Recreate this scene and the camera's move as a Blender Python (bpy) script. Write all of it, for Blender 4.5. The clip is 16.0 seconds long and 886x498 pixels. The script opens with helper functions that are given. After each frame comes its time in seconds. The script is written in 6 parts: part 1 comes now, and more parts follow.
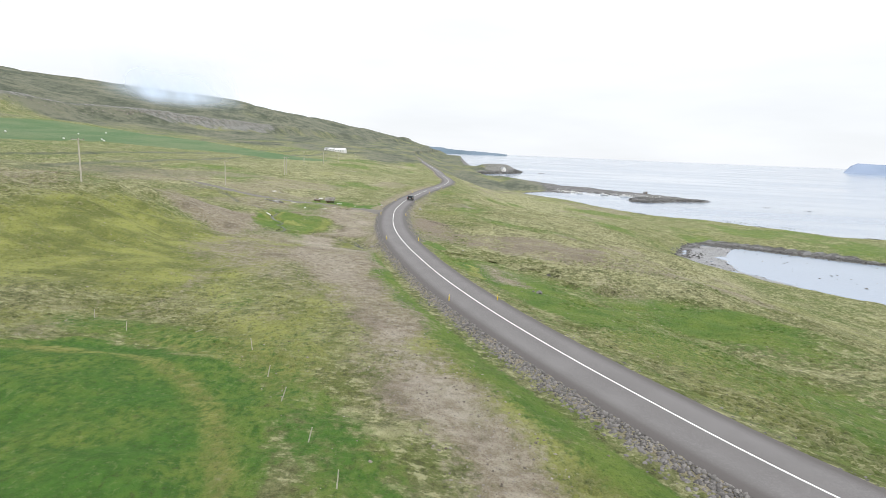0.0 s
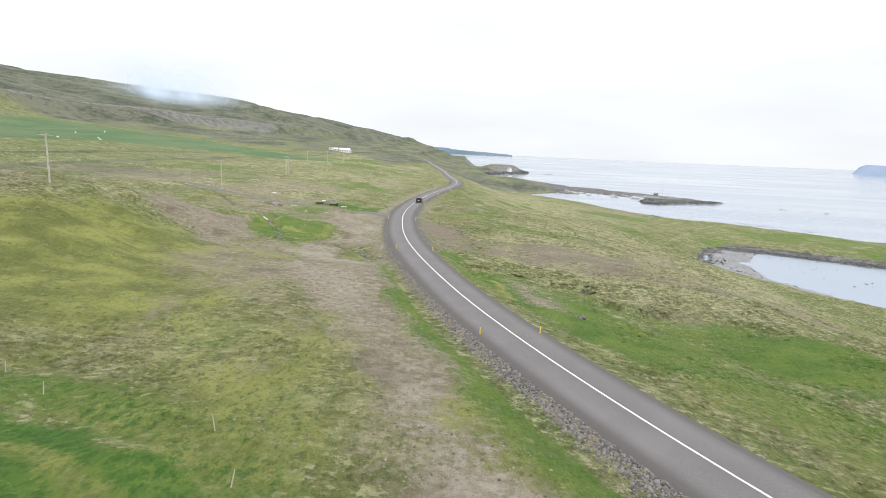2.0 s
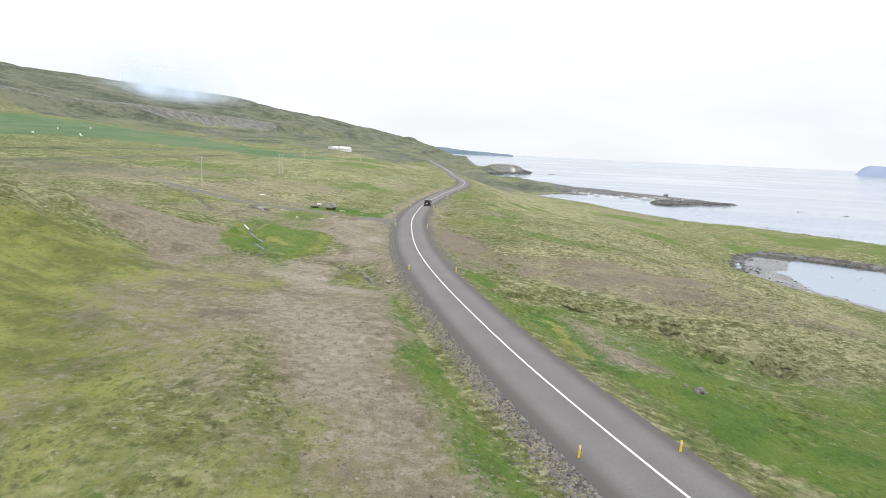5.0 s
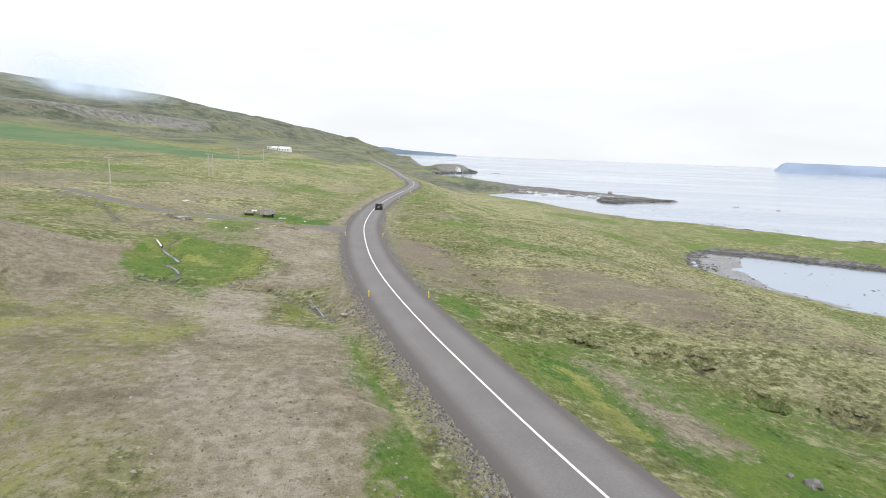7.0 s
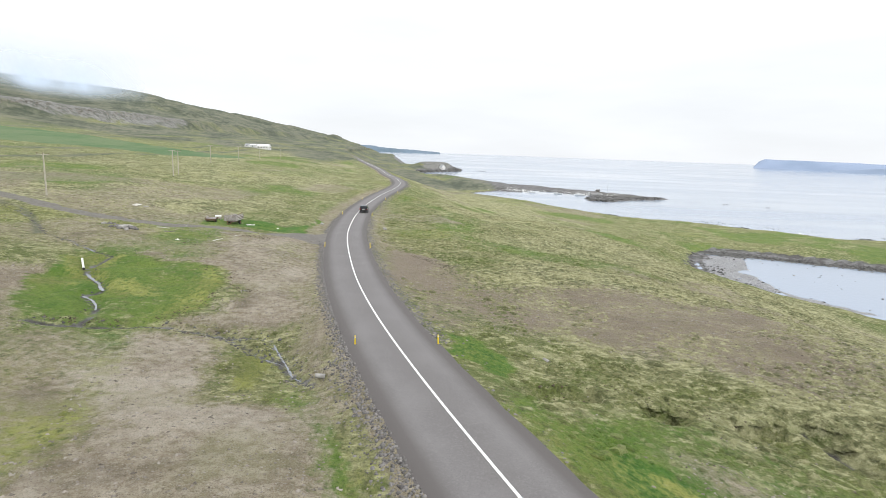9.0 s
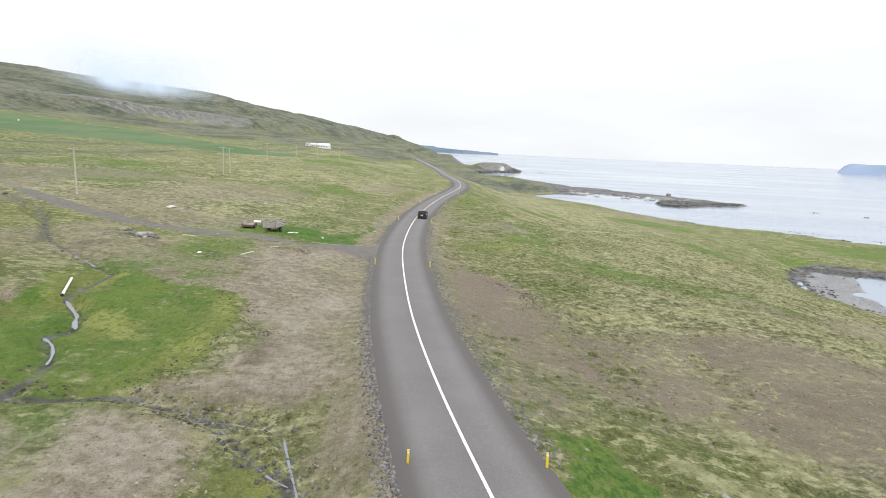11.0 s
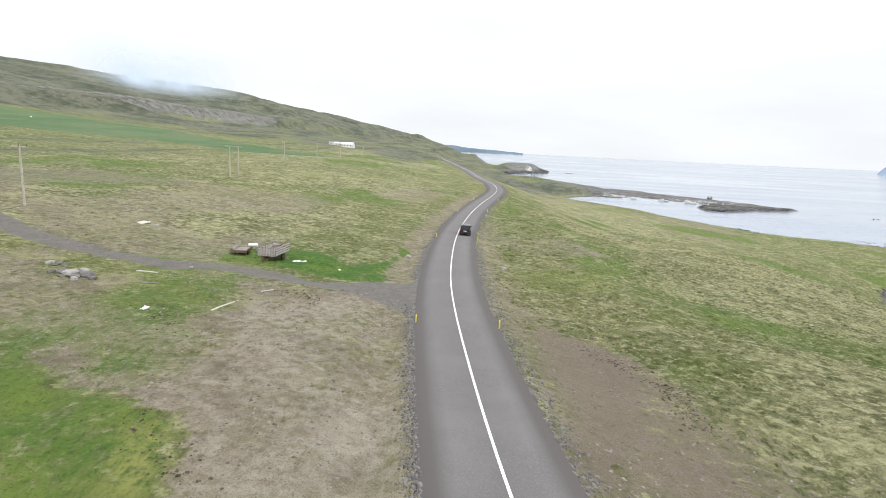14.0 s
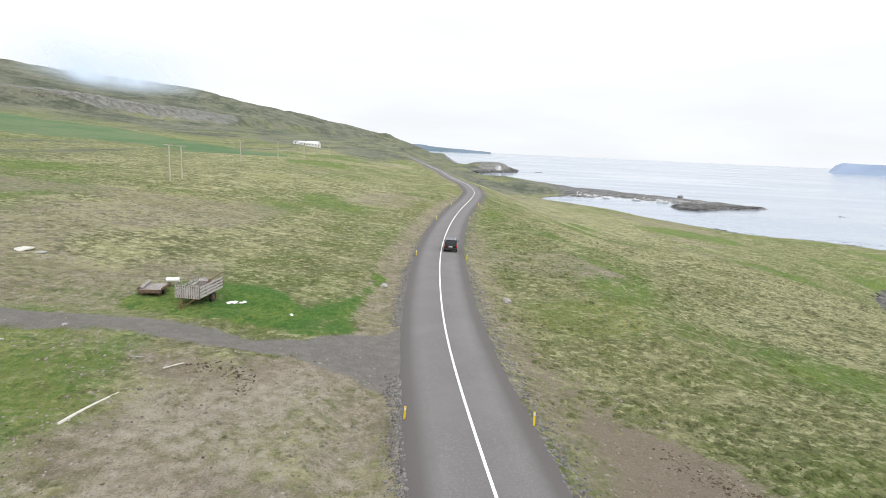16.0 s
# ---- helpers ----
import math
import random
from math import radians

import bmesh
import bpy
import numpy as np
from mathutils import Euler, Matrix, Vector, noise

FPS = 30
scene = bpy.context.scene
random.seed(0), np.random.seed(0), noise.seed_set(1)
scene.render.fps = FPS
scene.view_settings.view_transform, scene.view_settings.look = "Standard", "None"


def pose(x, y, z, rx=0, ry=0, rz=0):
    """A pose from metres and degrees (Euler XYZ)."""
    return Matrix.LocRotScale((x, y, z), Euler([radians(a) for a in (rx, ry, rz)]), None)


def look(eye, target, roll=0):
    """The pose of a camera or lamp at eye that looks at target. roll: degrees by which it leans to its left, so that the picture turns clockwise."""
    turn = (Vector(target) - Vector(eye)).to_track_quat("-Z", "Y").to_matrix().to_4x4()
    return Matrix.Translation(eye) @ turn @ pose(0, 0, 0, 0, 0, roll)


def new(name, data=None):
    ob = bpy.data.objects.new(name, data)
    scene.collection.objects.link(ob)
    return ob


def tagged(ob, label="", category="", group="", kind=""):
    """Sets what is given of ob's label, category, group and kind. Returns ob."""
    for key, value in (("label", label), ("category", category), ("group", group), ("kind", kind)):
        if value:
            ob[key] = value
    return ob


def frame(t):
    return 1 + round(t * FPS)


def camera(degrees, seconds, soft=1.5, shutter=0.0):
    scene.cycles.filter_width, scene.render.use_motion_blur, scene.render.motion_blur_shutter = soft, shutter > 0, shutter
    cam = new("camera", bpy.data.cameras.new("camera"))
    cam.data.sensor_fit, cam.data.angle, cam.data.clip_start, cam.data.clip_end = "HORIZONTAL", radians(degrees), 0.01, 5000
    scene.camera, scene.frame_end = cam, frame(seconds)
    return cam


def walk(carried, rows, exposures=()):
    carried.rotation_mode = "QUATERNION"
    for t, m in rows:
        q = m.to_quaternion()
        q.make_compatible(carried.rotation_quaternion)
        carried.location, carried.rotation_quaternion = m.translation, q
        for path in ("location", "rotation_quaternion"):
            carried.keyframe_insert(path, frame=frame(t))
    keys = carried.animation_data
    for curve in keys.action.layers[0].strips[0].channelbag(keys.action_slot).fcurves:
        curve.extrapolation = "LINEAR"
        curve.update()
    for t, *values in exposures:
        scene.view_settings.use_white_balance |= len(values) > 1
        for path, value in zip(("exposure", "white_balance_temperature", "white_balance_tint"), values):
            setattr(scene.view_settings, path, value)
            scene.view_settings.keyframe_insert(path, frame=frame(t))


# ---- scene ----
cam = camera(80.2, 16.0, soft=0.8)
PATH = [
    (0, (1.095, -0.321, 16.317), (1.083, 1.645, 15.946), 2.7),
    (0.5, (0.56, 2.449, 16.231), (0.543, 4.415, 15.861), 2.8),
    (1, (-0.046, 5.301, 16.094), (-0.065, 7.266, 15.723), 2.8),
    (1.5, (-0.634, 8.223, 15.927), (-0.658, 10.188, 15.557), 2.8),
    (2, (-1.229, 11.185, 15.756), (-1.257, 13.151, 15.386), 2.8),
    (2.5, (-1.831, 14.211, 15.619), (-1.863, 16.176, 15.248), 2.8),
    (3, (-2.49, 17.389, 15.462), (-2.525, 19.354, 15.09), 2.8),
    (3.5, (-3.123, 20.589, 15.232), (-3.163, 22.554, 14.861), 2.8),
    (4, (-3.747, 24.025, 14.987), (-3.793, 25.99, 14.616), 2.9),
    (4.2, (-3.986, 25.39, 14.935), (-4.034, 27.354, 14.562), 3.0),
    (6.3, (-6.708, 39.757, 14.082), (-6.64, 41.723, 13.719), 2.7),
    (6.5, (-6.972, 41.147, 14.049), (-6.881, 43.112, 13.686), 2.7),
    (7, (-7.509, 44.799, 13.878), (-7.332, 46.758, 13.518), 2.6),
    (7.5, (-7.903, 48.343, 13.703), (-7.661, 50.295, 13.344), 2.5),
    (8, (-8.151, 52.104, 13.574), (-7.887, 54.053, 13.214), 2.5),
    (8.2, (-8.227, 53.545, 13.552), (-7.955, 55.493, 13.19), 2.5),
    (10.3, (-8.957, 70.191, 12.815), (-8.825, 72.153, 12.447), 2.6),
    (10.5, (-9.058, 71.73, 12.793), (-8.942, 73.692, 12.425), 2.7),
    (11, (-9.361, 75.476, 12.683), (-9.332, 77.441, 12.311), 2.9),
    (11.5, (-9.816, 79.106, 12.607), (-9.82, 81.071, 12.234), 2.9),
    (12, (-10.455, 82.758, 12.533), (-10.483, 84.722, 12.159), 3.0),
    (12.5, (-11.199, 86.459, 12.502), (-11.234, 88.424, 12.127), 3.1),
    (13, (-12.004, 90.191, 12.466), (-12.052, 92.154, 12.09), 3.1),
    (13.5, (-12.809, 93.9, 12.444), (-12.87, 95.863, 12.066), 3.2),
    (14, (-13.546, 97.543, 12.424), (-13.601, 99.506, 12.046), 3.1),
    (14.5, (-14.324, 101.229, 12.441), (-14.299, 103.194, 12.067), 3.1),
    (15, (-14.959, 105.019, 12.404), (-14.918, 106.984, 12.03), 3.0),
    (15.5, (-15.401, 108.818, 12.349), (-15.349, 110.782, 11.974), 3.1),
    (16, (-15.761, 112.546, 12.306), (-15.699, 114.51, 11.931), 3.0),
]
walk(cam, [(t, look(eye, target, roll)) for t, eye, target, roll in PATH])


# ---- light: a bright overcast day, soft light from a high hidden sun ----
world = bpy.data.worlds.new("overcast_sky")
scene.world = world
world.use_nodes = True
wn, wl = world.node_tree.nodes, world.node_tree.links
wn.clear()
w_out, w_bg = wn.new("ShaderNodeOutputWorld"), wn.new("ShaderNodeBackground")
w_sky = wn.new("ShaderNodeTexSky")
w_sky.sky_type, w_sky.sun_disc = "NISHITA", False
w_sky.sun_elevation, w_sky.sun_rotation = radians(48), radians(140)
w_geo, w_sep = wn.new("ShaderNodeTexCoord"), wn.new("ShaderNodeSeparateXYZ")
w_ramp = wn.new("ShaderNodeValToRGB")
w_ramp.color_ramp.elements[0].position, w_ramp.color_ramp.elements[0].color = 0.0, (0.99, 1.02, 1.06, 1)
w_ramp.color_ramp.elements[1].position, w_ramp.color_ramp.elements[1].color = 1.0, (2.1, 2.12, 2.18, 1)
e = w_ramp.color_ramp.elements.new(0.05)
e.color = (1.0, 1.03, 1.07, 1)
e = w_ramp.color_ramp.elements.new(0.25)
e.color = (1.14, 1.17, 1.22, 1)
w_noise = wn.new("ShaderNodeTexNoise")
w_noise.inputs["Scale"].default_value, w_noise.inputs["Detail"].default_value = 2.6, 5
w_map = wn.new("ShaderNodeMapping")
w_map.inputs["Scale"].default_value = (1, 1, 5)
w_cloud = wn.new("ShaderNodeMapRange")
w_cloud.inputs["From Min"].default_value, w_cloud.inputs["From Max"].default_value = 0.3, 0.7
w_cloud.inputs["To Min"].default_value, w_cloud.inputs["To Max"].default_value = 0.93, 1.05
w_mul = wn.new("ShaderNodeVectorMath")
w_mul.operation = "SCALE"
w_mix, w_dim = wn.new("ShaderNodeMix"), wn.new("ShaderNodeVectorMath")
w_mix.data_type, w_mix.inputs[0].default_value = "RGBA", 0.93
w_dim.operation, w_dim.inputs["Scale"].default_value = "SCALE", 0.10
wl.new(w_geo.outputs["Generated"], w_sep.inputs[0])
wl.new(w_geo.outputs["Generated"], w_map.inputs[0])
wl.new(w_map.outputs[0], w_noise.inputs["Vector"])
wl.new(w_noise.outputs[0], w_cloud.inputs["Value"])
wl.new(w_sep.outputs["Z"], w_ramp.inputs[0])
wl.new(w_ramp.outputs[0], w_mul.inputs[0])
wl.new(w_cloud.outputs[0], w_mul.inputs["Scale"])
wl.new(w_sky.outputs[0], w_dim.inputs[0])
wl.new(w_dim.outputs[0], w_mix.inputs[6])
wl.new(w_mul.outputs[0], w_mix.inputs[7])
wl.new(w_mix.outputs[2], w_bg.inputs["Color"])
w_bg.inputs["Strength"].default_value = 1.0
wl.new(w_bg.outputs[0], w_out.inputs[0])

sun = new("sun", bpy.data.lights.new("sun", "SUN"))
sun.data.energy, sun.data.angle, sun.data.color = 1.45, radians(24), (1.0, 0.97, 0.92)
sun.matrix_world = look((0, 0, 100), (-45, 55, 20))


# ---- materials ----
def material(name, color, rough=0.9, spots=(), bump=0.0, bump_scale=8.0, metal=0.0, ior=1.45):
    """A node material: a base colour broken up by noise. spots: (scale, low, high, colour) layers, laid on where the noise lies between low and high."""
    m = bpy.data.materials.new(name)
    m.use_nodes = True
    n, l = m.node_tree.nodes, m.node_tree.links
    b = n["Principled BSDF"]
    b.inputs["Roughness"].default_value, b.inputs["Metallic"].default_value, b.inputs["IOR"].default_value = rough, metal, ior
    tc = n.new("ShaderNodeTexCoord")
    col = None
    for scale, low, high, c in spots:
        t, r, x = n.new("ShaderNodeTexNoise"), n.new("ShaderNodeMapRange"), n.new("ShaderNodeMix")
        t.inputs["Scale"].default_value, t.inputs["Detail"].default_value = scale, 6
        r.inputs["From Min"].default_value, r.inputs["From Max"].default_value = low, high
        x.data_type = "RGBA"
        l.new(tc.outputs["Object"], t.inputs["Vector"])
        l.new(t.outputs[0], r.inputs["Value"])
        l.new(r.outputs[0], x.inputs[0])
        if col:
            l.new(col, x.inputs[6])
        else:
            x.inputs[6].default_value = (*color, 1)
        x.inputs[7].default_value = (*c, 1)
        col = x.outputs[2]
    if col:
        l.new(col, b.inputs["Base Color"])
    else:
        b.inputs["Base Color"].default_value = (*color, 1)
    if bump:
        t, k = n.new("ShaderNodeTexNoise"), n.new("ShaderNodeBump")
        t.inputs["Scale"].default_value, t.inputs["Detail"].default_value = bump_scale, 5
        k.inputs["Strength"].default_value, k.inputs["Distance"].default_value = bump, 0.05
        l.new(tc.outputs["Object"], t.inputs["Vector"])
        l.new(t.outputs[0], k.inputs["Height"])
        l.new(k.outputs[0], b.inputs["Normal"])
    return m


def ground_material():
    m = bpy.data.materials.new("moor_ground")
    m.use_nodes = True
    n, l = m.node_tree.nodes, m.node_tree.links
    b = n["Principled BSDF"]
    b.inputs["Roughness"].default_value = 0.95
    b.inputs["Specular IOR Level"].default_value = 0.2
    geo = n.new("ShaderNodeNewGeometry")

    def noise_at(scale, detail=5, rough=0.6, stretch=None):
        t = n.new("ShaderNodeTexNoise")
        t.inputs["Scale"].default_value, t.inputs["Detail"].default_value, t.inputs["Roughness"].default_value = scale, detail, rough
        if stretch:
            mp = n.new("ShaderNodeMapping")
            mp.inputs["Scale"].default_value = stretch
            l.new(geo.outputs["Position"], mp.inputs[0])
            l.new(mp.outputs[0], t.inputs["Vector"])
        else:
            l.new(geo.outputs["Position"], t.inputs["Vector"])
        return t.outputs[0]

    def span(v, a, c, lo=0.0, hi=1.0):
        r = n.new("ShaderNodeMapRange")
        r.interpolation_type = "SMOOTHSTEP"
        for k, x in (("From Min", a), ("From Max", c), ("To Min", lo), ("To Max", hi)):
            r.inputs[k].default_value = x
        l.new(v, r.inputs["Value"])
        return r.outputs[0]

    def calc(op, a, c):
        x = n.new("ShaderNodeMath")
        x.operation = op
        for i, v in enumerate((a, c)):
            if isinstance(v, float):
                x.inputs[i].default_value = v
            else:
                l.new(v, x.inputs[i])
        return x.outputs[0]

    def mix(f, a, c):
        x = n.new("ShaderNodeMix")
        x.data_type = "RGBA"
        if isinstance(f, float):
            x.inputs[0].default_value = f
        else:
            l.new(f, x.inputs[0])
        for i, v in ((6, a), (7, c)):
            if isinstance(v, tuple):
                x.inputs[i].default_value = (*v, 1)
            else:
                l.new(v, x.inputs[i])
        return x.outputs[2]

    def cover(name):
        a = n.new("ShaderNodeAttribute")
        a.attribute_name = name
        return a.outputs["Fac"]

    big, mid, small, fine = noise_at(0.035, 4), noise_at(0.22, 5), noise_at(1.3, 5, 0.65), noise_at(6.0, 4, 0.7)
    tufts = noise_at(2.4, 6, 0.7, (1.0, 0.6, 1.0))
    # dry moor grass with greener patches and pale moss
    grass = mix(span(mid, 0.38, 0.66), DRY, OLIVE)
    grass = mix(span(big, 0.46, 0.62, 0.0, 0.75), grass, GREEN)
    grass = mix(span(small, 0.52, 0.74, 0.0, 0.75), grass, STRAW)
    grass = mix(span(tufts, 0.50, 0.36, 0.0, 0.6), grass, DEEP)
    grass = mix(span(tufts, 0.56, 0.70, 0.0, 0.4), grass, STRAW)
    grass = mix(span(fine, 0.54, 0.74, 0.0, 0.55), grass, STRAW)
    grass = mix(span(fine, 0.47, 0.34, 0.0, 0.6), grass, DEEP)
    mottle = noise_at(0.5, 6, 0.75, (1.0, 0.55, 1.0))
    grass = mix(span(mottle, 0.48, 0.34, 0.0, 0.45), grass, DEEP)
    grass = mix(span(mottle, 0.55, 0.70, 0.0, 0.5), grass, STRAW)
    # hummocks: pale dry crests, shade in the gaps painted dark green
    hum, ridge = noise_at(1.5, 6, 0.72, (0.7, 0.95, 1.0)), noise_at(0.26, 6, 0.72, (0.7, 1.0, 1.0))
    grass = mix(span(hum, 0.51, 0.62, 0.0, 0.75), grass, PALE)
    grass = mix(span(hum, 0.47, 0.36, 0.0, 0.70), grass, DEEP)
    grass = mix(span(ridge, 0.52, 0.64, 0.0, 0.5), grass, PALE)
    grass = mix(span(ridge, 0.47, 0.36, 0.0, 0.45), grass, GREEN)
    # hayfield and boggy green
    lush = mix(span(mid, 0.36, 0.66), LUSH, LUSH_LIGHT)
    lush = mix(span(small, 0.56, 0.8, 0.0, 0.4), lush, OLIVE)
    lush = mix(span(tufts, 0.5, 0.3, 0.0, 0.6), lush, LUSH_DEEP)
    lush = mix(span(fine, 0.56, 0.76, 0.0, 0.35), lush, OLIVE)
    lush = mix(span(fine, 0.46, 0.34, 0.0, 0.6), lush, LUSH_DEEP)
    yellow = mix(span(mid, 0.35, 0.65), YELLOW, OLIVE)
    yellow = mix(span(small, 0.52, 0.72, 0.0, 0.5), yellow, STRAW)
    yellow = mix(span(tufts, 0.50, 0.34, 0.0, 0.5), yellow, GREEN)
    yellow = mix(span(fine, 0.46, 0.34, 0.0, 0.45), yellow, GREEN)
    hay = mix(span(noise_at(0.05, 5, 0.65, (1.0, 0.3, 1.0)), 0.40, 0.62), HAY, HAY_PALE)
    edge_small = calc("MULTIPLY", calc("SUBTRACT", small, 0.5), 0.8)
    # bare, stony soil
    soil = mix(span(small, 0.35, 0.7), SOIL, SOIL_PALE)
    soil = mix(span(mid, 0.5, 0.7, 0.0, 0.6), soil, SOIL_DARK)
    soil = mix(span(fine, 0.58, 0.75, 0.0, 0.7), soil, PEBBLE)
    soil = mix(span(fine, 0.45, 0.32, 0.0, 0.7), soil, SOIL_DARK)
    soil = mix(span(tufts, 0.46, 0.34, 0.0, 0.6), soil, SOIL_DARK)
    # a thin film of grass over the soil
    soil = mix(span(mottle, 0.53, 0.71, 0.0, 0.34), soil, DRY)
    soil = mix(span(noise_at(0.10, 5, 0.65), 0.50, 0.62, 0.0, 0.42), soil, DRY)
    soil = mix(span(noise_at(0.16, 5, 0.7), 0.54, 0.66, 0.0, 0.6), soil, SOIL_BROWN)
    soil = mix(span(calc("ADD", cover("pale"), edge_small), 0.3, 0.9, 0.0, 0.7), soil, SOIL_BLEACHED)
    soil = mix(span(calc("ADD", cover("brown"), edge_small), 0.3, 0.9, 0.0, 0.75), soil, SOIL_BROWN)
    grit = noise_at(15.0, 3, 0.7)
    soil = mix(span(grit, 0.54, 0.68, 0.0, 0.6), soil, PEBBLE)
    soil = mix(span(grit, 0.46, 0.34, 0.0, 0.6), soil, SOIL_DARK)
    edge = calc("MULTIPLY", calc("SUBTRACT", small, 0.5), 1.2)
    edge2 = calc("MULTIPLY", calc("SUBTRACT", tufts, 0.5), 1.1)
    col = mix(span(calc("ADD", cover("lush"), edge), 0.3, 0.7), grass, lush)
    col = mix(span(calc("ADD", cover("rank"), edge), 0.3, 0.75), col, mix(span(tufts, 0.36, 0.60), RANK_DEEP, mix(span(mid, 0.4, 0.65), RANK, LUSH_LIGHT)))
    # dry turf, the shade between its hummocks again painted with DEEP
    col = mix(span(calc("ADD", cover("dry"), edge2), 0.25, 0.8, 0.0, 0.85), col, mix(span(hum, 0.47, 0.35, 0.0, 0.75), mix(span(hum, 0.46, 0.62), mix(span(ridge, 0.4, 0.6), DEEP_DRY, STRAW), PALE), DEEP))
    col = mix(span(calc("ADD", cover("yellow"), edge2), 0.3, 0.75), col, yellow)
    col = mix(span(calc("ADD", calc("ADD", cover("bare"), edge), calc("ADD", edge2, calc("MULTIPLY", calc("SUBTRACT", mid, 0.5), 0.7))), 0.20, 0.90), col, soil)
    col = mix(span(calc("ADD", cover("track"), calc("MULTIPLY", edge, 0.6)), 0.35, 0.65), col, mix(span(small, 0.35, 0.7), TRACK, TRACK_PALE))
    scree = mix(span(noise_at(0.22, 7, 0.80, (0.8, 0.8, 0.5)), 0.42, 0.58), ROCK, ROCK_DARK)
    moor = mix(span(calc("ADD", calc("MULTIPLY", noise_at(0.022, 6, 0.7, (1.5, 0.5, 1.5)), 0.5), calc("MULTIPLY", noise_at(0.20, 7, 0.80, (1.0, 0.5, 1.0)), 0.5)), 0.43, 0.57), HEATH_DARK, HEATH_LIGHT)
    col = mix(span(calc("ADD", cover("heath"), calc("MULTIPLY", calc("SUBTRACT", noise_at(0.03, 5, 0.7), 0.5), 0.9)), 0.2, 0.7), col, moor)
    col = mix(span(calc("ADD", cover("meadow"), calc("MULTIPLY", calc("SUBTRACT", mid, 0.5), 0.4)), 0.3, 0.7), col, hay)
    col = mix(span(calc("ADD", cover("rock"), calc("MULTIPLY", calc("SUBTRACT", noise_at(0.06, 5, 0.7), 0.5), 1.2)), 0.35, 0.7), col, scree)
    col = mix(span(calc("ADD", cover("mud"), calc("MULTIPLY", edge, 0.5)), 0.35, 0.65), col, mix(span(mid, 0.4, 0.65), MUD, MUD_PALE))
    col = mix(span(calc("ADD", cover("silt"), calc("MULTIPLY", calc("SUBTRACT", noise_at(0.10, 6, 0.7, (0.6, 1.4, 1.0)), 0.5), 1.3)), 0.35, 0.65), col, mix(span(mid, 0.35, 0.65), SILT_SHEEN, MUD_PALE))
    # pale blades, and the shadow in the gaps between them painted dark
    blades = noise_at(3.6, 5, 0.8, (1.0, 0.7, 1.0))
    live = calc("MAXIMUM", calc("SUBTRACT", 1.0, calc("MAXIMUM", calc("MAXIMUM", cover("mud"), cover("track")), cover("bare"))), 0.0)
    col = mix(calc("MULTIPLY", span(blades, 0.47, 0.32, 0.0, 0.6), live), col, DEEP)
    col = mix(calc("MULTIPLY", span(blades, 0.54, 0.68, 0.0, 0.34), live), col, STRAW)
    # each tussock a little lighter or darker than the turf
    each = calc("MULTIPLY", calc("SUBTRACT", geo.outputs["Random Per Island"], 0.5), cover("lump"))
    col = mix(span(each, 0.0, 0.5, 0.0, 0.42), col, STRAW)
    col = mix(span(each, -0.05, -0.5, 0.0, 0.30), col, DEEP)
    l.new(col, b.inputs["Base Color"])
    wet = n.new("ShaderNodeMapRange")
    wet.inputs["To Min"].default_value, wet.inputs["To Max"].default_value = 0.95, 0.30
    l.new(calc("ADD", calc("MULTIPLY", cover("mud"), 0.6), calc("MULTIPLY", cover("silt"), 0.4)), wet.inputs["Value"])
    l.new(wet.outputs[0], b.inputs["Roughness"])
    k0 = n.new("ShaderNodeBump")
    k0.inputs["Strength"].default_value, k0.inputs["Distance"].default_value = 0.8, 0.55
    l.new(hum, k0.inputs["Height"])
    k1, k2 = n.new("ShaderNodeBump"), n.new("ShaderNodeBump")
    k1.inputs["Strength"].default_value, k1.inputs["Distance"].default_value = 0.8, 0.35
    k2.inputs["Strength"].default_value, k2.inputs["Distance"].default_value = 0.7, 0.10
    l.new(tufts, k1.inputs["Height"])
    l.new(fine, k2.inputs["Height"])
    l.new(k0.outputs[0], k1.inputs["Normal"])
    l.new(k1.outputs[0], k2.inputs["Normal"])
    l.new(k2.outputs[0], b.inputs["Normal"])
    return m


DRY, OLIVE, GREEN, STRAW, DEEP = (0.188, 0.190, 0.090), (0.134, 0.152, 0.044), (0.094, 0.136, 0.030), (0.292, 0.286, 0.152), (0.058, 0.068, 0.026)
LUSH, LUSH_LIGHT, LUSH_DEEP, YELLOW = (0.076, 0.148, 0.024), (0.138, 0.198, 0.038), (0.036, 0.080, 0.014), (0.268, 0.284, 0.080)
DEEP_DRY, PALE = (0.126, 0.126, 0.064), (0.408, 0.400, 0.232)
SOIL, SOIL_PALE, SOIL_DARK, PEBBLE = (0.218, 0.184, 0.128), (0.346, 0.310, 0.234), (0.096, 0.076, 0.050), (0.346, 0.326, 0.280)
TRACK, TRACK_PALE, ROCK, ROCK_DARK = (0.166, 0.156, 0.142), (0.212, 0.200, 0.184), (0.236, 0.234, 0.222), (0.100, 0.102, 0.090)
# heath's own greens, tinted bluer to carry the hillside's haze
HEATH_DARK, HEATH_LIGHT = (0.058, 0.072, 0.050), (0.158, 0.160, 0.116)
HAY, HAY_PALE = (0.084, 0.150, 0.066), (0.128, 0.178, 0.090)
RANK, RANK_DEEP = (0.066, 0.154, 0.024), (0.046, 0.114, 0.018)
SOIL_BLEACHED = (0.420, 0.380, 0.316)
SOIL_BROWN = (0.186, 0.152, 0.116)
# wet silt, its grey paled to hold some of the sky's sheen
SILT_SHEEN = (0.250, 0.252, 0.262)
MUD, MUD_PALE = (0.062, 0.058, 0.054), (0.190, 0.190, 0.190)

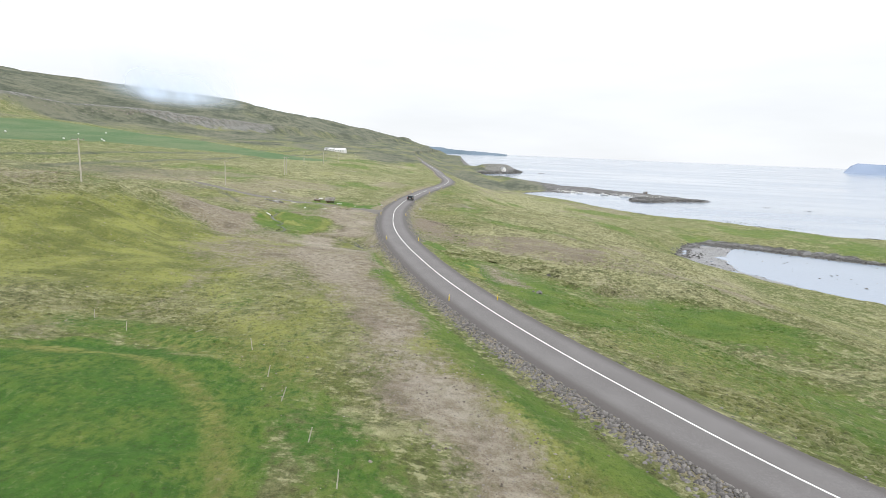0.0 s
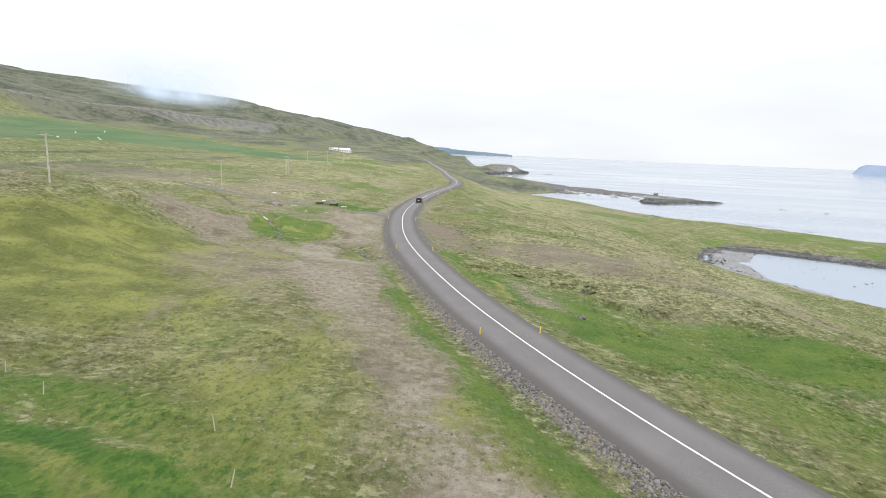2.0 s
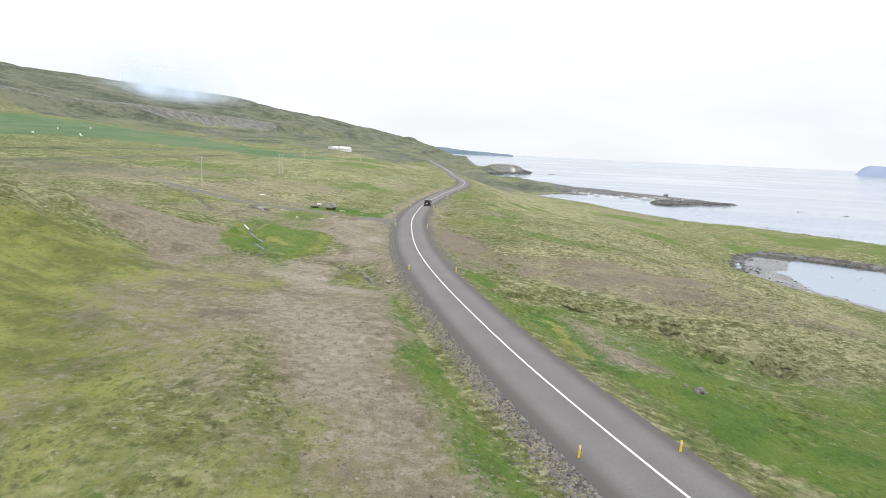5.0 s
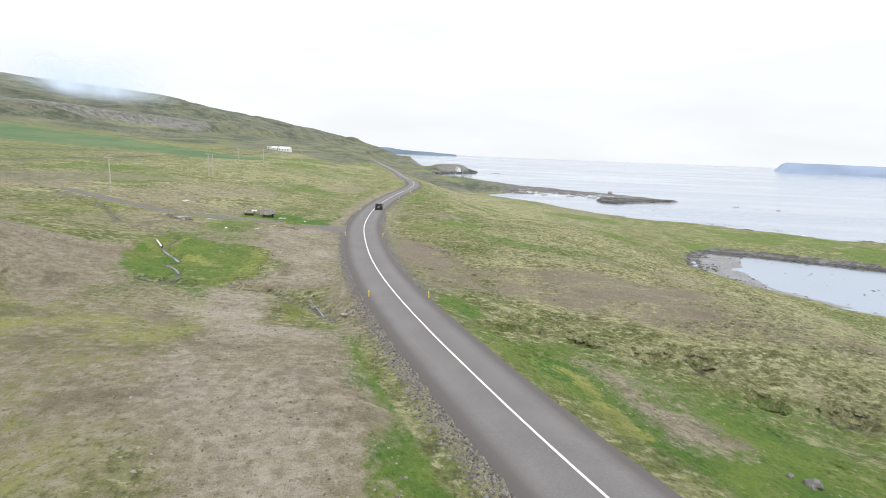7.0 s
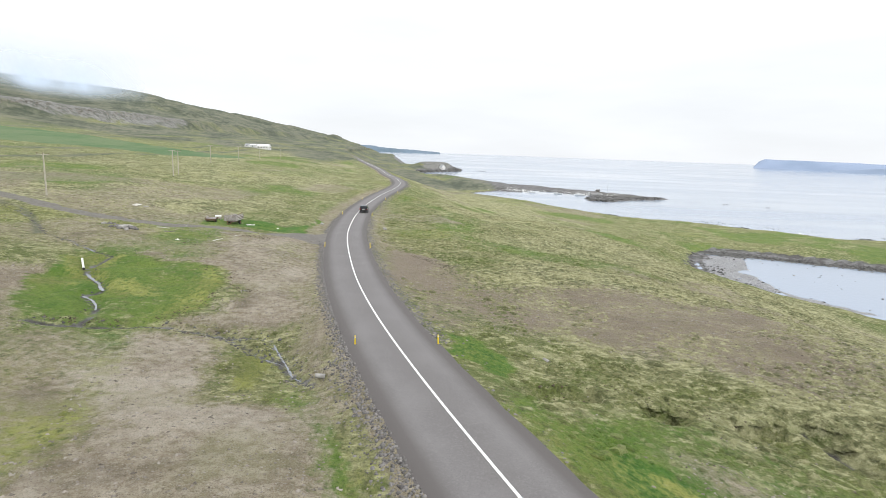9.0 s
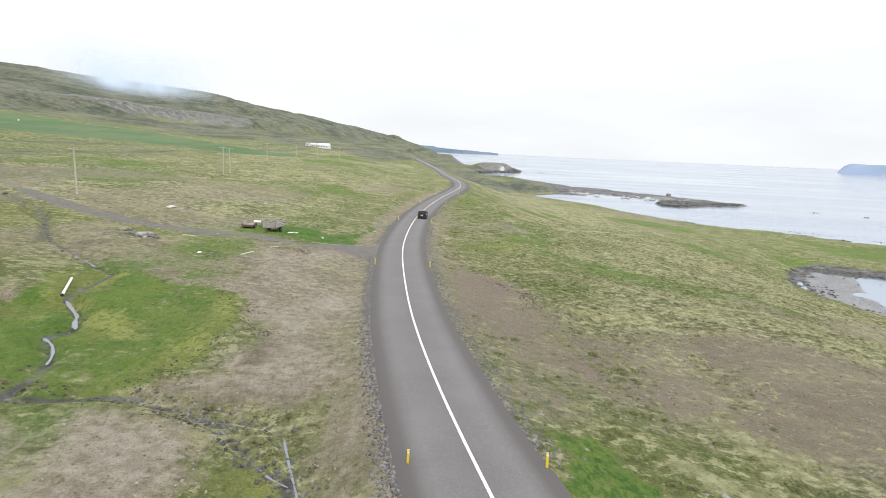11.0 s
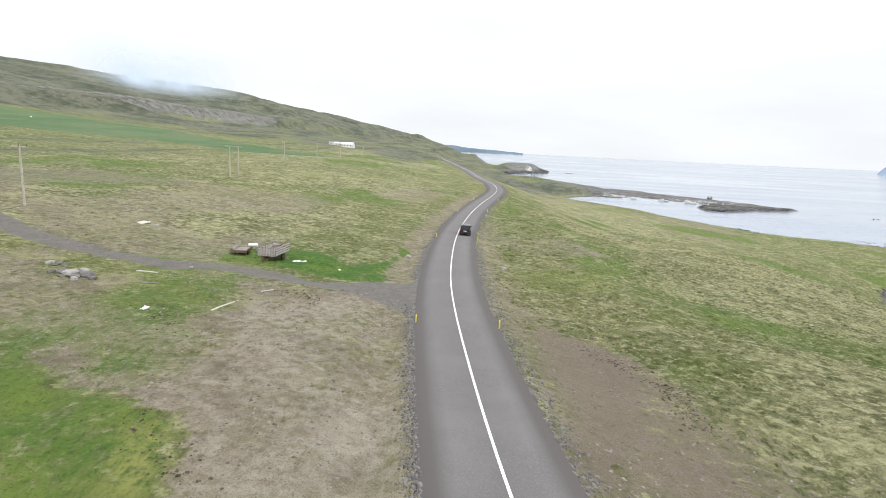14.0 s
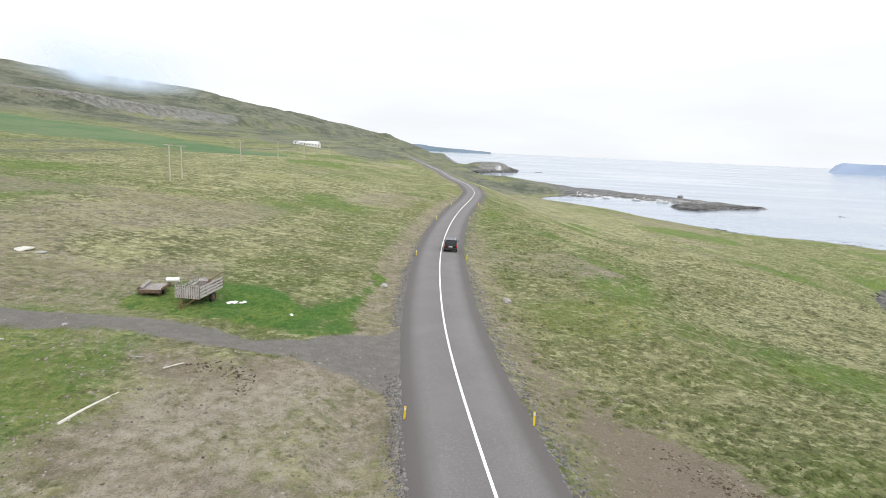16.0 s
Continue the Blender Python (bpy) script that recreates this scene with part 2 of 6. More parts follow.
GROUND = ground_material()
PAINT = material("road_paint", (0.72, 0.72, 0.70), 0.6, ((3, 0.55, 0.75, (0.5, 0.5, 0.48)),))
STONE = material("verge_stone", (0.135, 0.128, 0.122), 0.9, ((1.5, 0.45, 0.65, (0.22, 0.21, 0.20)), (5, 0.55, 0.7, (0.07, 0.066, 0.062))), 0.5, 12)
PALE_STONE = material("pale_stone", (0.34, 0.33, 0.31), 0.9, ((2, 0.45, 0.65, (0.22, 0.21, 0.2)),), 0.4, 12)
YELLOW_PLASTIC = material("yellow_plastic", (0.72, 0.53, 0.03), 0.5, ((4, 0.55, 0.75, (0.5, 0.38, 0.06)),))
REFLECTOR = material("reflector", (0.75, 0.75, 0.72), 0.3)
GREY_WOOD = material("weathered_wood", (0.27, 0.245, 0.23), 0.85, ((9, 0.45, 0.65, (0.16, 0.143, 0.132)), (1.2, 0.5, 0.7, (0.36, 0.335, 0.315))), 0.4, 25)
SILVER_WOOD = material("silvered_wood", (0.42, 0.39, 0.37), 0.85, ((9, 0.45, 0.65, (0.28, 0.255, 0.24)), (1.2, 0.5, 0.7, (0.50, 0.475, 0.455))), 0.4, 25)
BROWN_WOOD = material("brown_wood", (0.15, 0.10, 0.065), 0.85, ((7, 0.45, 0.65, (0.08, 0.055, 0.04)),), 0.4, 25)
POLE_WOOD = material("pole_wood", (0.46, 0.43, 0.36), 0.85, ((3, 0.45, 0.65, (0.34, 0.31, 0.26)),), 0.3, 20)
PALE_WOOD = material("bleached_wood", (0.55, 0.53, 0.48), 0.8, ((5, 0.5, 0.7, (0.38, 0.36, 0.32)),), 0.3, 20)
RUST = material("rusty_iron", (0.16, 0.075, 0.035), 0.85, ((6, 0.45, 0.65, (0.07, 0.04, 0.025)),), 0.4, 30)
GALV = material("galvanised_steel", (0.36, 0.37, 0.38), 0.5, ((5, 0.5, 0.7, (0.4, 0.41, 0.42)),), metal=0.8)
WHITE_PLASTIC = material("white_plastic", (0.75, 0.75, 0.72), 0.5, ((3, 0.55, 0.75, (0.6, 0.59, 0.55)),))
WHITE_WALL = material("white_render", (0.78, 0.78, 0.76), 0.8, ((0.8, 0.5, 0.75, (0.66, 0.66, 0.63)),))
RUBBER = material("tyre_rubber", (0.022, 0.022, 0.022), 0.85, ((8, 0.5, 0.7, (0.05, 0.047, 0.042)),))
CAR_PAINT = material("black_car_paint", (0.014, 0.015, 0.018), 0.13, ((2, 0.6, 0.8, (0.04, 0.038, 0.035)),))
DARK_GLASS = material("tinted_glass", (0.02, 0.024, 0.028), 0.06)
RED_LENS = material("red_lens", (0.35, 0.015, 0.012), 0.2)
ROOF_SHEET = material("pale_roof_sheet", (0.70, 0.71, 0.72), 0.5, ((1.5, 0.5, 0.75, (0.58, 0.59, 0.6)),))
GREY_ROOF = material("grey_roof_sheet", (0.30, 0.31, 0.32), 0.5, ((1.5, 0.5, 0.75, (0.22, 0.22, 0.23)),))
GLASS_PANE = material("window_glass", (0.04, 0.05, 0.06), 0.08)
CERAMIC = material("brown_ceramic", (0.10, 0.05, 0.03), 0.3)
# far land: the blue of distance haze is painted into the base colours
HAZE_BLUE = material("blue_haze_fell", (0.25, 0.31, 0.42), 1.0, ((0.004, 0.4, 0.65, (0.21, 0.27, 0.37)),))
HAZE_GREY = material("grey_haze_fell", (0.20, 0.255, 0.345), 1.0, ((0.004, 0.4, 0.65, (0.17, 0.22, 0.30)),))
HAZE_DARK = material("dark_haze_fell", (0.13, 0.18, 0.23), 1.0, ((0.004, 0.4, 0.65, (0.10, 0.145, 0.18)),))


def water_material(name, ripple, scale, body):
    m = bpy.data.materials.new(name)
    m.use_nodes = True
    n, l = m.node_tree.nodes, m.node_tree.links
    b = n["Principled BSDF"]
    b.inputs["Base Color"].default_value = (*body, 1)
    b.inputs["Roughness"].default_value, b.inputs["IOR"].default_value = 0.12, 1.33
    geo, t, t2, k, r = n.new("ShaderNodeNewGeometry"), n.new("ShaderNodeTexNoise"), n.new("ShaderNodeTexNoise"), n.new("ShaderNodeBump"), n.new("ShaderNodeMapRange")
    mp = n.new("ShaderNodeMapping")
    mp.inputs["Scale"].default_value = (0.25, 1.0, 1.0)
    t.inputs["Scale"].default_value, t.inputs["Detail"].default_value = scale, 4
    t2.inputs["Scale"].default_value, t2.inputs["Detail"].default_value = 0.012, 4
    r.inputs["From Min"].default_value, r.inputs["From Max"].default_value = 0.35, 0.65
    r.inputs["To Min"].default_value, r.inputs["To Max"].default_value = 0.10, 0.20
    k.inputs["Strength"].default_value, k.inputs["Distance"].default_value = ripple, 0.3
    l.new(geo.outputs["Position"], mp.inputs[0])
    l.new(mp.outputs[0], t2.inputs["Vector"])
    l.new(geo.outputs["Position"], t.inputs["Vector"])
    l.new(t.outputs[0], k.inputs["Height"])
    l.new(k.outputs[0], b.inputs["Normal"])
    l.new(t2.outputs[0], r.inputs["Value"])
    l.new(r.outputs[0], b.inputs["Roughness"])
    return m


# body colours lightened: part of the sky's reflection is painted into them
SEA_WATER = water_material("sea_water", 0.15, 0.5, (0.24, 0.29, 0.36))
STREAM_WATER = water_material("stream_water", 0.12, 3.0, (0.20, 0.215, 0.23))


def road_material():
    m = material("worn_asphalt", (0.145, 0.138, 0.136), 0.9, ((0.35, 0.42, 0.66, (0.165, 0.158, 0.156)), (9, 0.5, 0.72, (0.185, 0.179, 0.176)), (26, 0.56, 0.72, (0.098, 0.094, 0.092))), 0.35, 40)
    n, l = m.node_tree.nodes, m.node_tree.links
    b = n["Principled BSDF"]
    old = b.inputs["Base Color"].links[0].from_socket
    a, x, r = n.new("ShaderNodeAttribute"), n.new("ShaderNodeMix"), n.new("ShaderNodeMapRange")
    a.attribute_name = "wear"
    x.data_type, x.blend_type = "RGBA", "MIX"
    x.inputs[7].default_value = (0.094, 0.086, 0.082, 1)
    l.new(a.outputs["Fac"], x.inputs[0])
    l.new(old, x.inputs[6])
    l.new(x.outputs[2], b.inputs["Base Color"])
    return m


ASPHALT = road_material()


# ---- mesh helpers ----
def part(name, bm, mat, parent=None, label="", smooth_shade=False):
    """Links a bmesh as one mesh object, under a parent if one is given."""
    me = bpy.data.meshes.new(name)
    bm.to_mesh(me)
    bm.free()
    me.materials.append(mat)
    if smooth_shade:
        me.polygons.foreach_set("use_smooth", [True] * len(me.polygons))
    ob = new(name, me)
    if parent:
        ob.parent = parent
    if label:
        ob["label"] = label
    return ob


def box(bm, size, m, bevel=0.0):
    r = bmesh.ops.create_cube(bm, size=1, matrix=m @ Matrix.Diagonal((*size, 1)))
    if bevel:
        edges = list({e for v in r["verts"] for e in v.link_edges})
        bmesh.ops.bevel(bm, geom=edges, offset=bevel, segments=1, affect="EDGES")


def rod(bm, a, b, r1, r2=None, sides=8):
    a, b = Vector(a), Vector(b)
    q = (b - a).to_track_quat("Z", "Y").to_matrix().to_4x4()
    bmesh.ops.create_cone(bm, cap_ends=True, segments=sides, radius1=r1, radius2=r1 if r2 is None else r2, depth=(b - a).length, matrix=Matrix.Translation((a + b) / 2) @ q)


def boxed(name, size, m, mat, parent, bevel=0.0, label=""):
    bm = bmesh.new()
    box(bm, size, m, bevel)
    return part(name, bm, mat, parent, label)


def rodded(name, a, b, r1, mat, parent, r2=None, sides=8, label=""):
    bm = bmesh.new()
    rod(bm, a, b, r1, r2, sides)
    return part(name, bm, mat, parent, label)


def thing(name, label, category, m=None, group="", kind=""):
    ob = new(name)
    ob.empty_display_size = 0.2
    if m:
        ob.matrix_basis = m
    return tagged(ob, label, category, group, kind)


def raw(name, verts, faces, mat, smooth_shade=False):
    me = bpy.data.meshes.new(name)
    me.from_pydata([tuple(v) for v in verts], [], [tuple(f) for f in faces])
    me.materials.append(mat)
    if smooth_shade:
        me.polygons.foreach_set("use_smooth", [True] * len(me.polygons))
    return new(name, me)


def on_ground(x, y, lift=0.0):
    return float(height(np.array(x), np.array(y))) + lift



# ---- the lie of the land ----
SEA = -26.0
# the road's centre line: y, x
ROAD_Y = np.array([-60, -30, -10, 8, 21.7, 33, 47, 61.7, 79, 91.8, 104, 114, 130, 150, 166, 183, 208, 237, 268, 292, 309, 335, 384, 452, 520, 700, 1000.0])
ROAD_X = np.array([88, 62, 44, 30, 19.6, 13.5, 7.25, 1.9, -3.1, -6.3, -8.9, -10.6, -12.5, -14.0, -14.2, -13.8, -11.9, -8.3, -3.4, -0.4, 0.5, 0.0, -4.5, -9.2, -16, -35, -65.0])


def hermite(xs, ys, q):
    """Smooth curve through the points (xs, ys), read at q."""
    m = np.gradient(ys, xs)
    i = np.clip(np.searchsorted(xs, q) - 1, 0, len(xs) - 2)
    h = xs[i + 1] - xs[i]
    s = np.clip((q - xs[i]) / h, -0.5, 1.5)
    return ((2 * s**3 - 3 * s**2 + 1) * ys[i] + (s**3 - 2 * s**2 + s) * h * m[i]
            + (3 * s**2 - 2 * s**3) * ys[i + 1] + (s**3 - s**2) * h * m[i + 1])


def road_x(y):
    return hermite(ROAD_Y, ROAD_X, np.asarray(y, float))


def road_z(y):
    ys = np.array([-60, 0, 53, 94, 136, 177, 260, 364, 600, 1000.0])
    return hermite(ys, np.array([3.0, 1.9, 0.6, -0.45, -1.1, -1.7, -2.0, -2.2, -1.0, 2.0]), np.asarray(y, float))


def road_off(x, y):
    """Signed distance from the road's centre line, right is plus."""
    slope = (road_x(y + 1.0) - road_x(y - 1.0)) / 2
    return (x - road_x(y)) / np.sqrt(1 + slope**2)


def smooth(a, b, v):
    s = np.clip((v - a) / (b - a), 0, 1)
    return s * s * (3 - 2 * s)


def value_noise(x, y, seed=0):
    """Smooth noise, -1 to 1, one cell a unit."""
    xi, yi = np.floor(x).astype(np.int64), np.floor(y).astype(np.int64)
    fx, fy = x - xi, y - yi
    fx, fy = fx * fx * fx * (fx * (fx * 6 - 15) + 10), fy * fy * fy * (fy * (fy * 6 - 15) + 10)

    def h(a, b):
        n = (a * 374761393 + b * 668265263 + seed * 974634541) & 0x7FFFFFFF
        n = ((n ^ (n >> 13)) * 1274126177) & 0x7FFFFFFF
        return ((n ^ (n >> 16)) & 0xFFFF) / 32767.5 - 1
    a, b, c, d = h(xi, yi), h(xi + 1, yi), h(xi, yi + 1), h(xi + 1, yi + 1)
    return (a * (1 - fx) + b * fx) * (1 - fy) + (c * (1 - fx) + d * fx) * fy


def fbm(x, y, size, octaves=4, seed=0):
    v, amp, tot = 0, 1.0, 0
    for k in range(octaves):
        ang = 0.7 * k
        u, w = x * math.cos(ang) - y * math.sin(ang), x * math.sin(ang) + y * math.cos(ang)
        v = v + amp * value_noise(u * 2**k / size + 17.3 * k, w * 2**k / size - 9.1 * k, seed + k)
        tot += amp
        amp *= 0.5
    return v / tot


def poly_dist(px, py, poly, closed=True):
    """Signed distance to a polygon (minus inside), or the distance to an open line."""
    p = np.array(poly, float)
    q = np.roll(p, -1, 0) if closed else p[1:]
    p = p if closed else p[:-1]
    best = np.full(px.shape, 1e9)
    inside = np.zeros(px.shape, bool)
    for (ax, ay), (bx, by) in zip(p, q):
        dx, dy = bx - ax, by - ay
        t = np.clip(((px - ax) * dx + (py - ay) * dy) / (dx * dx + dy * dy + 1e-9), 0, 1)
        best = np.minimum(best, (px - ax - t * dx)**2 + (py - ay - t * dy)**2)
        if closed:
            cond = ((ay > py) != (by > py)) & (px < (bx - ax) * (py - ay) / (by - ay + 1e-12) + ax)
            inside ^= cond
    d = np.sqrt(best)
    return np.where(inside, -d, d) if closed else d


# the open coast (y, x), the lagoon, the low point with the old pier, the breakwater
COAST_Y = np.array([-300, 100, 250, 300, 313, 330, 350, 366, 378, 390, 424, 485, 517, 564, 640, 820, 1000, 1060, 1130, 1220, 1300, 2000, 3000, 4900.0])
COAST_X = np.array([420, 350, 300, 278, 257, 236, 214, 200, 186, 164, 142, 121, 99, 82, 84, 80, 62, 92, 150, 165, 60, 60, 80, 130.0])
LAGOON = [(101, 219), (109, 238), (121, 260), (134, 272), (146, 267), (168, 252), (196, 235), (250, 215), (300, 190), (280, 140), (200, 140), (150, 158), (131, 170), (115, 176), (103, 188), (99.5, 203)]
FLATS = [(100, 219), (108, 239), (120, 262), (134, 275), (150, 264), (137, 244), (125, 220), (123, 204), (128, 191), (135, 180), (144, 164), (131, 168), (114, 174), (102, 187), (98, 203)]
SPIT = [(60, 575), (84, 574), (117, 610), (140, 602), (164, 634), (183, 606), (200, 584), (235, 574), (285, 573), (290, 583), (264, 622), (240, 660), (209, 695), (188, 733), (169, 741), (140, 789), (86, 942), (60, 942)]
BREAKWATER = [(182, 526), (199, 520), (235, 547), (268, 558), (287, 575), (262, 576), (235, 566), (205, 572), (188, 552)]
REEFS = [(298, 549, 3), (321, 533, 3), (335, 519, 4), (349, 510, 6), (196, 372, 9), (214, 360, 8), (262, 322, 8), (288, 306, 9), (120, 1240, 14), (205, 1190, 10)]


def shore(x, y):
    """Distance inland from the nearest water (minus: over water)."""
    wob = 3.0 * fbm(x, y, 40, 3, 5) + 0.8 * fbm(x, y, 7, 2, 8)
    c = np.interp(y, COAST_Y, COAST_X)
    g = np.abs(np.interp(y + 5, COAST_Y, COAST_X) - np.interp(y - 5, COAST_Y, COAST_X)) / 10
    d = (c - x) / np.sqrt(1 + np.minimum(g, 6)**2)
    for poly in (SPIT, BREAKWATER):
        d = np.maximum(d, -poly_dist(x, y, poly) * (0.7 if poly is SPIT else 1.0) - (smooth(135, 160, x) * (3.5 + 7 * fbm(x, y, 17, 3, 111)) if poly is SPIT else 0))
    for rx, ry, rr in REEFS:
        d = np.maximum(d, rr * 0.4 - 0.4 * np.hypot(x - rx, (y - ry) * 1.6))
    d = np.minimum(d, poly_dist(x, y, LAGOON))
    return d + np.where(np.abs(d) < 40, wob * 0.6, 0)


LEFT_X = np.array([-1700, -1000, -760, -680, -620, -540, -470, -420, -380, -348, -334, -300, -262, -222, -190, -150, -100, -70, -50, -25, -8, 0.0])
LEFT_Z = np.array([175, 140, 122, 115, 103, 82, 64, 52, 47.5, 44.5, 34, 26, 19.5, 15.5, 12.5, 8.5, 5.8, 4.3, 3.1, 1.2, 0.2, 0.0])


def hill_x(x, y):
    """How far up the hillside a place lies; the slope draws in towards the coast in the distance."""
    return x * (1 + np.maximum(y - 700, 0) / 2500) + 18 * fbm(x, y, 420, 3, 21) * smooth(-110, -300, x)


def height(x, y, fine=True):
    x, y = np.asarray(x, float), np.asarray(y, float)
    rz, u = road_z(y), road_off(x, y)
    # falling to the coast on the right
    r60 = np.interp(u, [0, 8, 25, 42, 60, 80, 115, 200], [0, -1.2, -3.6, -3.7, -8, -14, -22, -22])
    r100 = np.interp(u, [0, 8, 20, 30, 46, 66, 85, 115, 200], [0, -1.2, -2.4, -2.2, -3.0, -8, -14, -21, -22])
    r180 = np.interp(u, [0, 8, 20, 50, 70, 100, 135, 200], [0, -0.9, -1.0, -5.2, -8.6, -15.5, -20, -20])
    r290 = np.interp(u, [0, 8, 20, 37, 80, 130, 200], [0, -1.5, -5, -10.2, -15.5, -20, -20])
    r590 = np.interp(u, [0, 10, 40, 60, 200], [0, -3, -15, -21, -21])
    w0, w1, w2, w3 = smooth(72, 95, y), smooth(108, 168, y), smooth(195, 290, y), smooth(320, 560, y)
    near = (r60 * (1 - w0) + r100 * w0) * (1 - w1) + r180 * w1
    right = (near * (1 - w2) + r290 * w2) * (1 - w3) + r590 * w3
    # the hillside on the left
    far = 1 + np.maximum(y - 700, 0) / 2500
    hx = hill_x(x, y)
    left = hermite(LEFT_X, LEFT_Z, np.clip(hx - road_x(np.clip(y, 0, 500)) * smooth(-160, -20, x), -1700, 0))
    left = left * (1 + 0.3 * smooth(110, 210, y) * smooth(-20, -60, x) * smooth(-300, -120, x))
    left = left + 6 * smooth(-380, -560, hx) * fbm(x * 2.2, y, 330, 4, 31) + 4.0 * smooth(-220, -330, hx) * fbm(x * 2, y, 90, 4, 33)
    left = left + 9 * smooth(-390, -480, hx) * (smooth(0.05, 0.12, fbm(x * 0.6, y, 420, 2, 37)) + 0.6 * smooth(-0.2, -0.14, fbm(x * 0.6, y, 300, 2, 38)) - 0.7)
    left = left * (1 + smooth(-250, -450, hx) * (0.13 * smooth(700, 1700, y) - 0.03)) / far**0.74 * (1 - smooth(3600, 4500, y))
    left = left - 12 * np.exp(-((y - 1140) / 130)**2) * smooth(-540, -660, hx) + 22 * np.exp(-((x + 190) / 110)**2 - ((y - 2450) / 300)**2)
    left = left + 6.2 * np.exp(-((x + 70) / 24)**4 - ((y - 82) / 30)**4)
    left = left - 1.5 * np.exp(-((x + 24) / 15)**2 - ((y - 98) / 15)**2) - 0.7 * np.exp(-((x + 14) / 5)**2 - ((y - 92) / 9)**2)
    z = rz + np.where(u > 0, right, left)
    # shore banks
    d = shore(x, y)
    bank = np.where(d > 0, SEA + 0.5 * np.minimum(d, 2) + np.minimum(np.maximum(d - 2, 0), 60) * (0.12 + 0.2 * smooth(145, 95, x) * smooth(340, 320, y)) + np.maximum(d - 10, 0)**1.2 * 0.14, SEA + np.maximum(d * 0.12, -4))
    bank = np.where(y < 330, bank + 0.9 * smooth(4, 9, d), bank)
    flat = smooth(1.5, -4, poly_dist(x, y, FLATS)) * (d < 0)
    bank = bank * (1 - flat) + (SEA + 0.10 + 0.34 * fbm(x, y, 9, 4, 49)) * flat
    low = smooth(120, 150, x) * smooth(470, 500, y) * smooth(800, 760, y)
    bank = bank * (1 - low) + np.minimum(bank, SEA + 1.5 + 1.0 * fbm(x, y, 9, 3, 112)) * low
    k = np.where(flat > 0, 0.3, 2.0)
    z = np.where(x > road_x(y), -k * np.logaddexp(-bank / k, -z / k), z)
    z = z + 1.0 * smooth(0.5, -3, poly_dist(x, y, BREAKWATER))
    z = z + 8 * np.exp(-((x - 105) / 40)**6 - ((y - 1185) / 50)**6) * smooth(0, 5, d)
    if fine:
        off = np.abs(u)
        calm = smooth(6, 14, off) * smooth(-0.5, 3, d)
        z = z + calm * (0.55 * fbm(x, y, 19, 3, 41) + 0.42 * fbm(x * 0.7, y, 3.4, 3, 45) * (0.62 + 0.5 * fbm(x, y, 30, 2, 47)))
        z = z + 0.75 * smooth(-18, -30, u) * smooth(112, 92, y) * fbm(x * 0.8, y, 9, 3, 101)
        gully = np.exp(-((x + 58) / 20)**4 - ((y - 84) / 34)**4)
        z = z - gully * (1.5 * (1 - np.abs(fbm(x * 0.35 + 0.25 * y, y, 9, 3, 113)))**4 - 0.5) - gully * 0.5 * np.abs(fbm(x * 0.5, y, 4, 3, 114))
        z = z + smooth(12, 24, u) * smooth(4, 16, d) * 0.5 * fbm(x * 0.5, y + 0.3 * x, 8, 3, 115) * smooth(420, 300, y)
        z = z + smooth(10, 30, off) * smooth(0, 20, d) * 1.1 * fbm(x, y, 60, 3, 43)
    # the road's bed and its banks
    mouth = np.exp(-((y - 147.5) / 6.5)**4) * (u < 0)
    bed = rz - 0.12 - np.where(u < 0, 0.26 - 0.2 * mouth, 0.2) * np.maximum(np.abs(u) - np.where(u < 0, 3.3, 3.0), 0)
    w = smooth(8.5, 3.9, np.abs(u)) * smooth(1100, 600, y)
    return z * (1 - w) + bed * w


# ---- the ground: one sheet out to the horizon ----
FIELD = [(-90, 18), (-60, 33.1), (-27, 31.6), (-24, 33.3), (-18, 33.1), (-12.5, 29.9), (-9, 25.9), (-6.4, 21.5), (-4.5, 17), (-2, 5), (-2, -30), (-90, -30)]
FIELD_EDGE = [(-27, 37.2), (-20, 36.7), (-12, 33.6), (-7.2, 27.1), (-2.5, 20), (2, 8)]
BOG = [(-35.8, 101.0), (-39.5, 106), (-41, 114), (-44, 121), (-39.0, 124.5), (-34.3, 121), (-29.7, 120.5), (-25.4, 119), (-24.4, 116.0), (-23.7, 111.1), (-24.0, 106.4), (-26.8, 102.5), (-33.3, 100.3)]
YARD = [(-38, 150.0), (-38.5, 153.5), (-36.2, 159.5), (-30, 159.2), (-25.5, 154), (-22.7, 161.5), (-21.1, 169.6), (-19.6, 165.4), (-20.3, 150.0), (-24, 147.4), (-29.2, 147.2), (-34, 148.2)]
SWALE = [(-8.5, 165), (-1.7, 166.5), (5.8, 164.5), (14.9, 159.5), (25, 154), (45, 146), (48, 141), (28, 139), (14, 146), (5.3, 149.5), (-0.9, 152), (-7.5, 149)]
CORNER = [(-3.6, 99.6), (-0.7, 101.5), (0.9, 99.9), (1.9, 93.5), (0.2, 90.6), (-1.6, 91.5), (-3.2, 94.4)]
DITCH_GRASS = [(-2, 93.8), (2.1, 86.7), (12.6, 88.7), (18.6, 83.7), (28, 78), (48, 68), (56, 42), (46, 18), (30, 20), (16.5, 46.3), (10, 58.4), (3, 74.6), (0, 79.6)]
